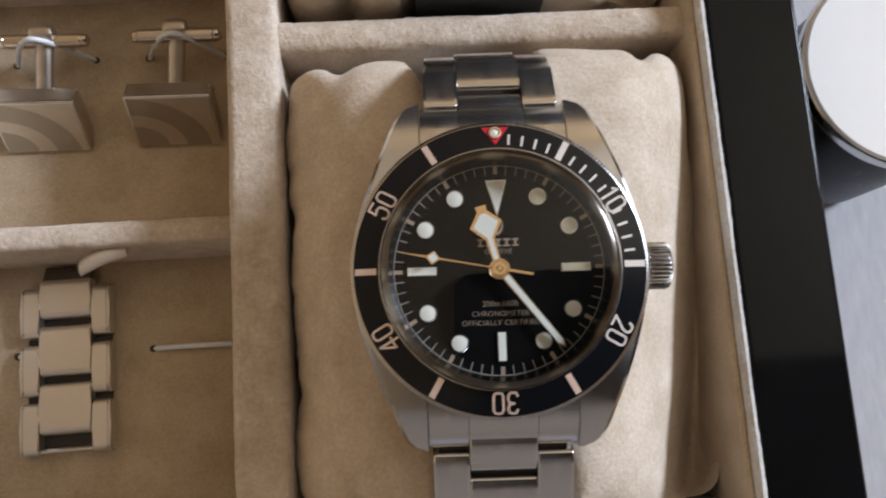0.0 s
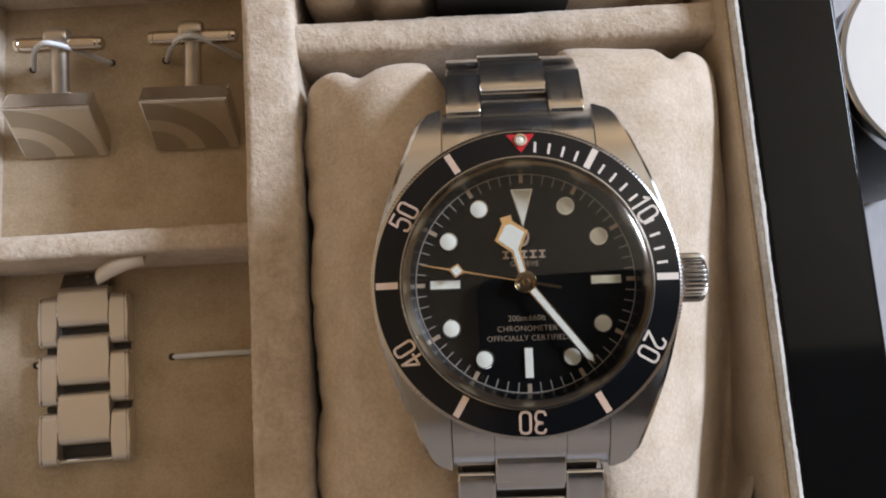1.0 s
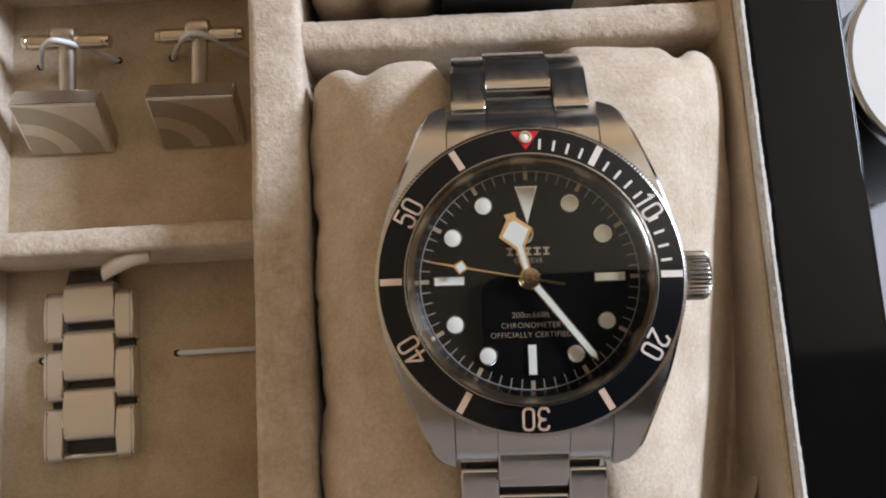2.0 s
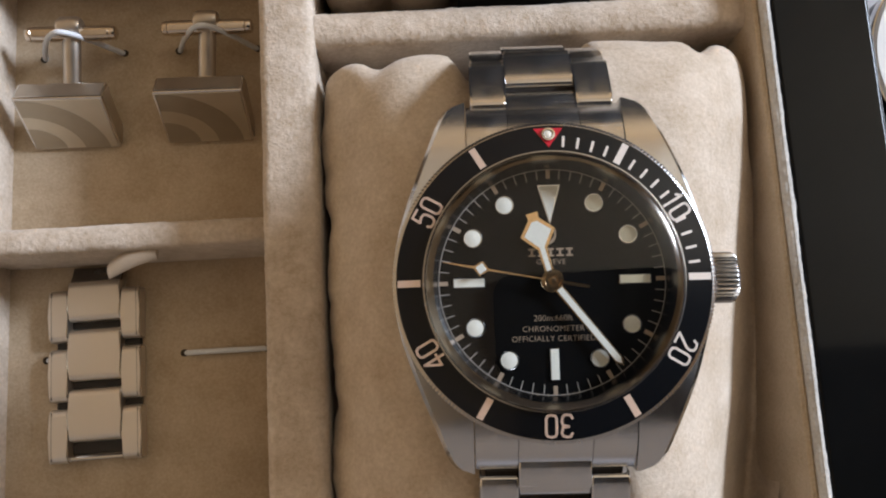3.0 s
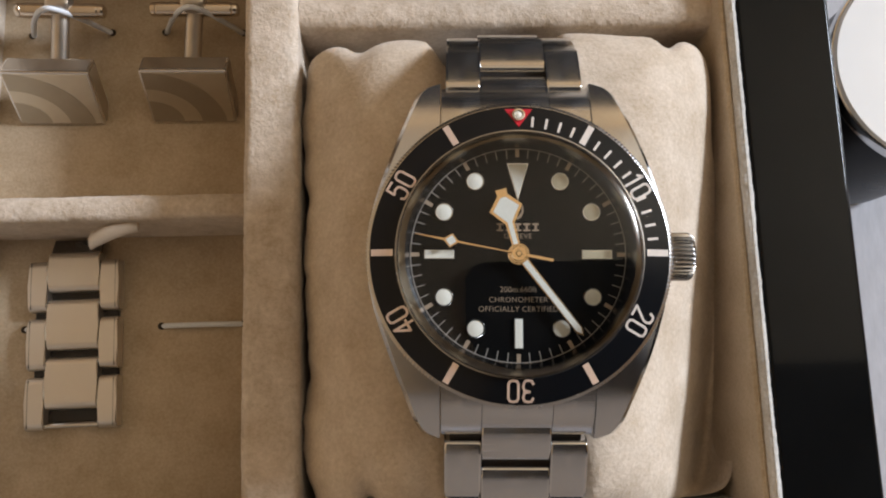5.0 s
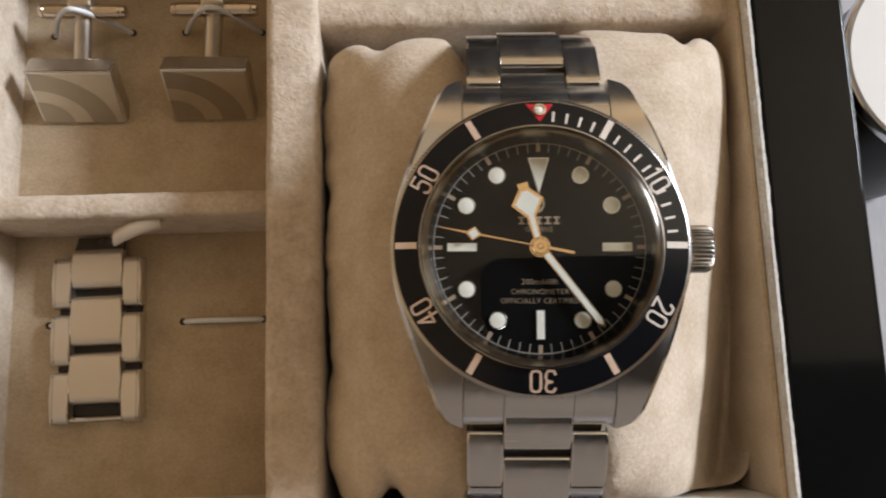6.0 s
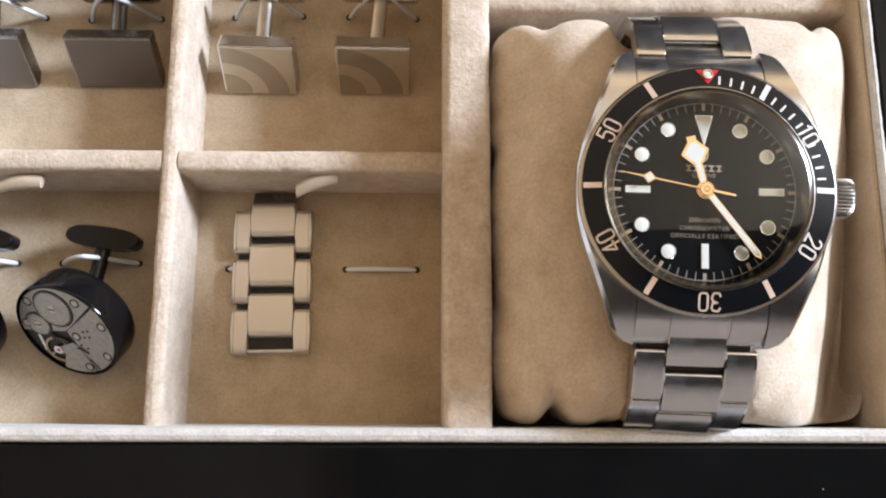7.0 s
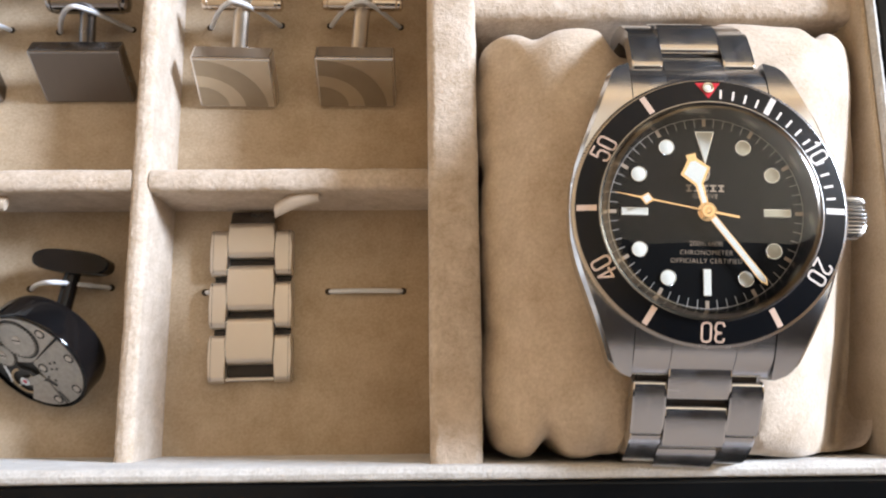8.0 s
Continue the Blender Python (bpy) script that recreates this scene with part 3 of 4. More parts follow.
for minute, digits in ((10, "10"), (20, "20"), (30, "30"), (40, "40"), (50, "50")):
    for k, ch in enumerate(digits):
        part("bezel_numeral", on_bezel(moved(numeral(ch), x=-0.92 + 1.84 * k + (0.25 if ch == "1" else 0)), minute, 17.25), BEZEL_WHITE if minute <= 20 else BEZEL_PRINT, knurl, smooth=False)
part("bezel_triangle", on_bezel(prism([(-1.8, 1.0), (1.8, 1.0), (0, -1.5)][::-1], 0, 0.03), 0, 17.6), RED, knurl, "red enamel triangle", smooth=False)
part("pip_ring", on_bezel(lathe([(0.55, 0), (0.85, 0), (0.82, 0.3), (0.58, 0.34)], 32, True), 0, 17.75), POLISHED, knurl)
part("pip", on_bezel(lathe([(0, 0.32), (0.35, 0.27), (0.57, 0.1), (0.57, 0)], 32), 0, 17.75), LUME, knurl, "luminous pip")

# inner ring, dial and markers
part("inner_ring", lathe([(15.6, 0.2), (15.3, 0.1), (14.05, -2.1), (14.0, -2.6), (15.6, -2.6)], 160, True), REHAUT, watch, "grey sloping inner ring")
DZ = -2.35
dial = part("dial", lathe([(14.1, DZ - 0.5), (14.1, DZ), (0, DZ), (0, DZ - 0.5)], 128), DIAL, watch, "black dial")


def at_minute(bm, minute, r, z=DZ):
    bmesh.ops.transform(bm, matrix=pose(0, 0, 0, 0, 0, -6.0 * minute) @ pose(0, r, z), verts=bm.verts)
    return bm


for minute in range(60):
    if minute % 5:
        part("minute_tick", at_minute(boxb(-0.055, 0.055, -0.62, 0.62, 0, 0.02), minute, 13.25), TICK_PRINT, dial, smooth=False)
    else:
        part("hour_tick", at_minute(boxb(-0.26, 0.26, -0.55, 0.55, 0, 0.02), minute, 13.3), GILT_PRINT, dial, smooth=False)
part("track_ring", lathe([(13.82, DZ + 0.015), (13.92, DZ + 0.015), (13.92, DZ - 0.1), (13.82, DZ - 0.1)], 128, True), TICK_PRINT, dial)
for hour in (1, 2, 4, 5, 7, 8, 10, 11):
    mk = part("hour_marker", at_minute(lathe([(1.08, 0), (1.2, 0), (1.2, 0.22), (1.12, 0.3), (1.04, 0.3)], 40, True), hour * 5, 11.0), POLISHED, dial)
    part("lume", at_minute(lathe([(0, 0.33), (0.8, 0.3), (1.06, 0.22), (1.06, 0)], 40), hour * 5, 11.0), LUME, mk)
for hour in (3, 6, 9):
    mk = part("hour_marker", at_minute(boxb(-0.62, 0.62, -1.98, 1.98, 0, 0.25, 0.06, 1), hour * 5, 10.15), POLISHED, dial)
    part("lume", at_minute(boxb(-0.5, 0.5, -1.86, 1.86, 0.1, 0.30, 0.04, 1), hour * 5, 10.15), LUME, mk)
mk = part("hour_marker", prism([(0, 6.75), (1.48, 11.95), (-1.48, 11.95)], DZ, DZ + 0.25, 0.05, 1), POLISHED, dial)
part("lume", prism([(0, 7.25), (1.27, 11.8), (-1.27, 11.8)], DZ + 0.1, DZ + 0.31, 0.04, 1), LUME, mk)

# printed lines; the maker's name and shield stay plain shapes
for k in range(5):
    wd = 0.42 if k != 3 else 0.46
    x = (k - 2) * 1.16
    part("name_mark", moved(boxb(-wd, wd, -0.12, 0.12, 0, 0.02), x, 3.95, DZ), GILT_PRINT, dial, smooth=False)
    part("name_mark", moved(boxb(-wd, wd, -0.10, 0.10, 0, 0.02), x, 3.15, DZ), GILT_PRINT, dial, smooth=False)
    part("name_mark", moved(boxb(-0.14, 0.14, -0.32, 0.32, 0, 0.02), x, 3.55, DZ), GILT_PRINT, dial, smooth=False)
part("shield_mark", moved(prism([(-0.75, 0.8), (-0.75, -0.1), (-0.45, -0.75), (0, -1.05), (0.45, -0.75), (0.75, -0.1), (0.75, 0.8), (0.5, 0.6), (0.5, -0.05), (0, -0.7), (-0.5, -0.05), (-0.5, 0.6)], 0, 0.02), 0, 5.6, DZ), GILT_PRINT, dial, smooth=False)
for words, size, y, sp in (("GENEVE", 0.95, 2.35, 1.1), ("200m:660ft", 1.05, -4.55, 1.0), ("CHRONOMETER", 0.98, -5.85, 1.06), ("OFFICIALLY CERTIFIED", 0.98, -7.05, 1.04)):
    part("dial_lettering", moved(text_bm(words, size, sp, 0.01), 0, y, DZ + 0.012), GILT_PRINT, dial, smooth=False)
for k, ch in enumerate("SWISS MADE"):
    if ch != " ":
        an = (k - 4.5) * 2.6
        bm = text_bm(ch, 0.55, 1.0, 0.01)
        bmesh.ops.transform(bm, matrix=pose(0, 0, 0, 0, 0, an) @ pose(0, -13.98, DZ + 0.012), verts=bm.verts)
        part("dial_lettering", bm, GILT_PRINT, dial, smooth=False)


# hands
def hand(name, outline, lume_outline, angle, z, thick=0.16):
    bm = prism(outline, 0, thick, 0.04, 1)
    ob = part(name, moved(bm, z=z, rz=-angle), GILT, watch, "gilt hand with pale lume")
    if lume_outline:
        part("lume", moved(prism(lume_outline, 0.05, thick + 0.03), z=z, rz=-angle), LUME, ob, smooth=False)
    return ob


hand("hour_hand", [(0.55, -0.2), (0.55, 4.05), (2.25, 6.1), (0.62, 7.9), (0.8, 8.7), (-0.8, 8.7), (-0.62, 7.9), (-2.25, 6.1), (-0.55, 4.05), (-0.55, -0.2)],
     [(0.3, 1.3), (0.3, 4.25), (1.72, 6.08), (0.34, 7.55), (-0.34, 7.55), (-1.72, 6.08), (-0.3, 4.25), (-0.3, 1.3)], -15.0, DZ + 0.75)
hand("minute_hand", [(0.55, -0.2), (0.55, 12.4), (0.0, 13.35), (-0.55, 12.4), (-0.55, -0.2)],
     [(0.37, 1.3), (0.37, 12.2), (0.0, 12.9), (-0.37, 12.2), (-0.37, 1.3)], 142.0, DZ + 1.05)
sec = hand("seconds_hand", [(0.09, -4.4), (0.09, 7.9), (0.98, 8.8), (0.12, 9.7), (0.07, 13.5), (-0.07, 13.5), (-0.12, 9.7), (-0.98, 8.8), (-0.09, 7.9), (-0.09, -4.4)],
           [(0.72, 8.8), (0, 9.5), (-0.72, 8.8), (0, 8.1)], 281.0, DZ + 1.35, 0.12)
part("counterweight", moved(boxb(-0.2, 0.2, -4.5, -1.0, 0, 0.12, 0.03, 1), z=DZ + 1.36, rz=-281.0), GILT_POLISH, sec)
part("hub", lathe([(1.42, DZ + 0.7), (1.42, DZ + 0.9), (1.36, DZ + 0.94), (1.2, DZ + 0.94), (1.2, DZ + 1.2), (1.14, DZ + 1.24), (0.98, DZ + 1.24), (0.98, DZ + 1.5), (0.92, DZ + 1.55), (0.56, DZ + 1.55), (0.54, DZ + 1.44), (0.4, DZ + 1.44), (0.38, DZ + 1.62), (0.3, DZ + 1.66), (0, DZ + 1.66)], 48), GILT_POLISH, watch, "polished gilt hub of the hands", smooth=False)

glass = part("crystal", lathe([(14.4, 1.47), (13.7, 1.59), (12, 1.75), (8, 2.0), (4, 2.13), (0, 2.17)], 128), CRYSTAL, watch, "domed clear crystal")
glass.visible_shadow = False
edge = part("crystal_edge", lathe([(15.45, 0.0), (15.45, 0.75), (15.3, 1.02), (15.0, 1.24), (14.7, 1.37), (14.4, 1.47)], 128), CRYSTAL_EDGE, glass, "rounded grey crystal edge")

# crown
crown = part("crown", moved(lathe([(0, 19.0), (2.1, 19.0), (2.1, 19.9), (2.85, 20.0), (3.0, 20.3), (3.0, 22.6), (2.8, 23.0), (2.2, 23.25), (0, 23.3)], 240, False, lambda k, i: 0.2 * math.cos(math.pi * i / 4) if k in (3, 4, 5, 6) else 0.0)), KNURLED, watch, "fluted steel crown",
             matrix=pose(0, 0, -5.3 * MM, 0, 90, 0))


# bracelet
def link_bm(x0, x1, length, thick, crown_r=0.35, edge=0.22):
    """A solid link lying along +y from the origin, its top at z = 0, gently domed, with polished rounded ends."""
    bm = bmesh.new()
    prof = [(0.0, -crown_r - 1.0), (0.05, -crown_r - 0.45), (0.18, -crown_r - 0.16), (0.42, -crown_r * 0.9 - 0.04)]
    n = 6
    for i in range(n + 1):
        q = 1.1 + (length - 2.2) * i / n
        prof.append((q, -crown_r * (2 * q / length - 1) ** 2))
    prof += [(length - y, z) for y, z in prof[3::-1]]
    m0 = len(prof)
    sec = prof + [(length - 0.1, -thick), (0.1, -thick)]
    a = [bm.verts.new((x0, y, z)) for y, z in sec]
    b = [bm.verts.new((x1, y, z)) for y, z in sec]
    m = len(sec)
    bm.faces.new(a)
    bm.faces.new(b[::-1])
    for i in range(m):
        f = bm.faces.new((a[i], b[i], b[(i + 1) % m], a[(i + 1) % m]))
        f.material_index = 1 if i < 3 or m0 - 4 <= i < m0 - 1 else 0
    sides = [e for e in bm.edges if abs(e.verts[0].co.x - e.verts[1].co.x) < 1e-6]
    bmesh.ops.bevel(bm, geom=sides, offset=edge, segments=2, profile=0.5, affect="EDGES", material=1)
    return bm


def bracelet(sign, rows, parent):
    """Rows of (y, z, slope, half width): two outer links and one centre link each."""
    half = 4.55
    for n, (y, z, slope, w) in enumerate(rows):
        m1 = pose(0, y, z, -slope if sign > 0 else slope, 0, 0)
        for x0, x1 in ((-w, -half - 0.06), (half + 0.06, w)):
            bm = link_bm(x0, x1, 8.8, 3.0, 0.35, 0.3)
            if sign < 0:
                bmesh.ops.transform(bm, matrix=Matrix.Diagonal((1, -1, 1, 1)), verts=bm.verts)
            bmesh.ops.transform(bm, matrix=m1, verts=bm.verts)
            part("outer_link", bm, BRUSHED_Y, parent, extra=(POLISHED,))
        # dark bar added under the row so its gaps look shaded
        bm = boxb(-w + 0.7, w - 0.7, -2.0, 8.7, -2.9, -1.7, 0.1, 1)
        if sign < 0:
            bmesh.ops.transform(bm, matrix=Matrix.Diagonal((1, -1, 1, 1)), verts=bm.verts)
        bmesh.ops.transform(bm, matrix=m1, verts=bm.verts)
        part("gap_shade_bar", bm, LINK_GAP_SHADE, parent)
        bm = link_bm(-half, half, 6.9, 2.8)
        bmesh.ops.translate(bm, vec=(0, 3.9, 0.05), verts=bm.verts)
        if sign < 0:
            bmesh.ops.transform(bm, matrix=Matrix.Diagonal((1, -1, 1, 1)), verts=bm.verts)
        bmesh.ops.transform(bm, matrix=m1, verts=bm.verts)
        part("centre_link", bm, BRUSHED_Y, parent, extra=(POLISHED,))


def end_link(sign, x0, x1):
    bm = bmesh.new()
    sec = []
    for y in (13.5, 16, 17.5, 18.7, 19.7, 20.5, 21.2, 21.9, 22.5, 22.9, 23.2, 23.4):
        sec.append((y, -2.55 - lug_bend(y) * 0.9 - (1.5 * ((y - 19.6) / 3.8) ** 2 if y > 19.6 else 0)))
    sec += [(23.35, -7.8), (13.5, -6.5)]
    a = [bm.verts.new((x0, sign * y, z)) for y, z in sec]
    b = [bm.verts.new((x1, sign * y, z)) for y, z in sec]
    bm.faces.new(a)
    bm.faces.new(b[::-1])
    for i in range(len(sec)):
        bm.faces.new((a[i], b[i], b[(i + 1) % len(sec)], a[(i + 1) % len(sec)]))
    return bm


for sg in (1, -1):
    el = part("end_link", end_link(sg, -4.58, 4.58), BRUSHED, watch, "brushed steel end link")
    for x0, x1 in ((-9.95, -4.66), (4.66, 9.95)):
        part("end_link_side", end_link(sg, x0, x1), BRUSHED, el)
    bm = link_bm(-4.55, 4.55, 5.9, 2.4)
    if sg < 0:
        bmesh.ops.transform(bm, matrix=Matrix.Diagonal((1, -1, 1, 1)), verts=bm.verts)
    sl = 34.0 if sg > 0 else 24.0
    bmesh.ops.transform(bm, matrix=pose(0, sg * (21.3 if sg > 0 else 21.9), -5.5 if sg > 0 else -5.7, -sl if sg > 0 else sl), verts=bm.verts)
    part("end_link_centre", bm, BRUSHED, el, extra=(POLISHED,))
bracelet(1, [(23.6, -6.5, 31, 9.35), (31.0, -11.3, 60, 9.2), (35.3, -19.4, 84, 9.0), (36.2, -28.8, 96, 8.8)], watch)
bracelet(-1, [(-24.6, -6.9, 24, 9.5), (-32.8, -10.8, 56, 9.35), (-37.7, -18.6, 94, 9.2)], watch)


# ---- spare bracelet links in the tray ----
spare = thing("spare_links", "three spare brushed steel bracelet links lying on beige velour", "bracelet links", -75.4, 8.9, FLOOR_H, 0.9)


def spare_link_bm(x0, x1, length, top, thick):
    """A flat satin link along +y: softly rounded ends, thin polished chamfers along its sides."""
    prof = [(0.0, -1.5), (0.12, -0.85), (0.4, -0.42), (0.85, -0.15), (1.4, -0.03)]
    prof += [(length / 2, 0.0)] + [(length - y, z) for y, z in prof[::-1]]
    sec = prof + [(length - 0.05, -thick), (0.05, -thick)]
    bm = bmesh.new()
    a = [bm.verts.new((x0, y, z + top)) for y, z in sec]
    b = [bm.verts.new((x1, y, z + top)) for y, z in sec]
    bm.faces.new(a)
    bm.faces.new(b[::-1])
    for i in range(len(sec)):
        j = (i + 1) % len(sec)
        bm.faces.new((a[i], b[i], b[j], a[j]))
    sides = [e for e in bm.edges if abs(e.verts[0].co.x - e.verts[1].co.x) < 1e-6]
    bmesh.ops.bevel(bm, geom=sides, offset=0.2, segments=1, affect="EDGES", material=1)
    return bm


for k in range(3):
    y0 = -10.6 * k
    # joining bar, coloured near-black for the shade in the gaps
    sl = part("spare_link", moved(boxb(-7.6, 7.6, -8.6, -0.8 if k == 0 else 1.6, 0.05, 0.9, 0.2, 1), 0, y0), LINK_GAP_SHADE, spare)
    for x0, x1 in ((-8.15, -4.72), (4.72, 8.15)):
        part("outer_link", moved(spare_link_bm(x0, x1, 9.4, 3.3, 3.2), 0, y0 - 9.8), SATIN_STEEL, sl, extra=(POLISHED,))
        out = 1 if x0 > 0 else -1
        # thin near-black strip: the groove's shade as colour
        part("side_groove", moved(boxb(-0.03, 0.03, 0.5, 8.9, -0.5, 0.02), out * 7.55, y0 - 9.8, 3.3), LINK_GAP_SHADE, sl, smooth=False)
    part("centre_link", moved(spare_link_bm(-4.66, 4.66, 9.3 if k else 7.4, 3.4, 2.9), 0, y0 - 6.3), SATIN_STEEL, sl, extra=(POLISHED,))
    # the link's end lies in shadow: added as a piece in darker metal
    if k == 0:
        part("shaded_link_end", moved(boxb(-4.5, 4.5, 0, 3.4, -0.9, 0, 0.2, 1), 0, 0.9, 2.6, rx=-30.0), GUNMETAL, sl)
    part("pin", tube([(-5, y0 - 9.1, 1.9), (5, y0 - 9.1, 1.9)], 0.45, 10), POLISHED, sl)


# ---- cufflinks ----
def toggle_cufflink(name, label, x, y, plate_w, plate_h, thick, metal, face, tilt, rz, arcs=None, bar_r=1.75, group=""):
    """A square cufflink: plate on its lower edge, post and swivel bar behind. x, y: middle of the plate's foot."""
    ob = thing(name, label, "cufflink", x, y, FLOOR_H, rz, group)
    up = pose(0, 0, 0.4 * MM, tilt, 0, 0)
    pl = part("plate", boxb(-plate_w / 2, plate_w / 2, 0, plate_h, -thick, 0, 0.5, 2, None, 1), metal, ob, matrix=up, extra=(POLISHED if metal is SILVER else DARK_CHROME,))
    part("face", boxb(-plate_w / 2 + 0.5, plate_w / 2 - 0.5, 0.5, plate_h - 0.5, -0.2, 0.06, 0.05, 1), face, pl)
    if arcs:
        for r0, r1, mat in arcs:
            n = 28
            outer = [(min(plate_w - 1.1, r1) * math.cos(a), r1 * 0.80 * math.sin(a)) for a in (math.pi / 2 * i / n for i in range(n + 1))]
            inner = [(r0 * math.cos(a), r0 * 0.80 * math.sin(a)) for a in (math.pi / 2 * i / n for i in range(n, -1, -1))] if r0 > 0 else [(0, 0)]
            poly = [(-plate_w / 2 + 0.55 + px, 0.55 + py) for px, py in outer + inner]
            part("inlay_arc", prism(poly, 0.04, 0.1), mat, pl, smooth=False)
    n = pose(0, 0, 0, tilt, 0, 0).to_3x3()
    back = n @ Vector((0, plate_h * 0.55, -thick))
    end = Vector((1.2, back.y + 12.3, 8.0))
    start = Vector((0, back.y, back.z + 0.4))
    mid = (start + end) / 2
    part("post", tube([start, mid, end], 1.65, 14, 0.8), metal, ob)
    shine = SILVER_POLISH if metal is SILVER else DARK_CHROME
    bar = lathe([(0, -8.3), (bar_r * 0.55, -8.3), (bar_r * 0.85, -8.05), (bar_r * 0.93, -7.6), (bar_r * 0.93, -7.2), (bar_r * 0.86, -7.1), (bar_r, -6.8), (bar_r, 6.8), (bar_r * 0.86, 7.1), (bar_r * 0.93, 7.2), (bar_r * 0.93, 7.6), (bar_r * 0.85, 8.05), (bar_r * 0.55, 8.3), (0, 8.3)], 28)
    bmesh.ops.transform(bar, matrix=pose(end.x, end.y, end.z, 0, 90, 0), verts=bar.verts)
    part("bar", bar, shine, ob)
    part("knuckle", lathe([(0, 2.2), (1.6, 2.1), (2.0, 1.4), (2.0, -1.4), (1.6, -2.1), (0, -2.2)], 24), metal, ob, matrix=pose(end.x * MM, (end.y + 0.9) * MM, (end.z + 0.6) * MM, 0, 90, 0))
    return ob, end


def elastic(x0, y0, x1, y1, top, ty, label):
    """A white cord from hole to hole, over what it holds."""
    ob = thing("elastic_loop", label, "elastic cord", 0, 0, FLOOR_H, group="elastic loops")
    mx = (x0 + x1) / 2
    if top < 2.5:
        pts = bezier((x0, y0, -0.6), (x0 + 0.3, y0, top * 1.5), (x1 - 0.3, y1, top * 1.5), (x1, y1, -0.6), 20)
    else:
        pts = bezier((x0, y0, -0.6), (x0 * 0.55 + mx * 0.45, (y0 + ty) / 2, top * 0.72), (mx - 1.7, ty, top), (mx, ty, top), 12)
        pts += bezier((mx, ty, top), (mx + 1.7, ty, top), (x1 * 0.55 + mx * 0.45, (y1 + ty) / 2, top * 0.6), (x1, y1, -0.6), 12)[1:]
    part("cord", tube(pts, 0.5, 12), ELASTIC, ob)
    # dark disc on the velour: the cord hole's shade as colour
    for hx, hy in ((x0, y0), (x1, y1)):
        part("hole_disc", lathe([(0, 0.02), (0.45, 0.05), (0.66, 0.06), (0.66, -0.2)], 24), HOLE_SHADE, ob, matrix=pose(hx * MM, hy * MM, 0.0002))
    return ob


ARCS = [(9.2, 13.9, SILVER_ARC), (0, 5.8, SILVER_ARC)]
for x, rz, lab in ((-79.6, -1.5, "square silver cufflink with grey quarter-ring inlay, beside the thin divider"), (-54.6, -1.0, "square silver cufflink with grey quarter-ring inlay, beside the main divider")):
    toggle_cufflink("square_cufflink", lab, x, 35.4, 16.2, 12.2, 4.5, SILVER, SILVER_FACE, 57.0, rz, ARCS, 1.4, "silver cufflinks")
elastic(-86.5, 53.8, -71.1, 54.3, 11.4, 54.0, "white elastic cord that holds a silver cufflink")
elastic(-60.7, 54.2, -45.4, 53.9, 11.4, 54.0, "white elastic cord that holds a silver cufflink")
for x, rz in ((-110.7, 0.0), (-138.2, 0.0)):
    toggle_cufflink("square_cufflink", "dark gunmetal square cufflink with a plain brushed face", x, 36.6, 18.6, 12.6, 3.8, GUNMETAL, GUNMETAL_FACE, 57.0, rz, None, 2.6, "gunmetal cufflinks")
elastic(-118.8, 52.8, -103.0, 53.3, 11.2, 53.0, "white elastic cord that holds a gunmetal cufflink")
elastic(-144.6, 52.8, -128.9, 53.3, 11.2, 53.0, "white elastic cord that holds a gunmetal cufflink")
elastic(-85.0, -3.9, -73.0, -3.7, 1.1, 0, "white elastic cord under the spare links")
elastic(-60.1, -3.9, -44.9, -3.9, 1.1, 0, "empty white elastic cord drawn flat over the velour")


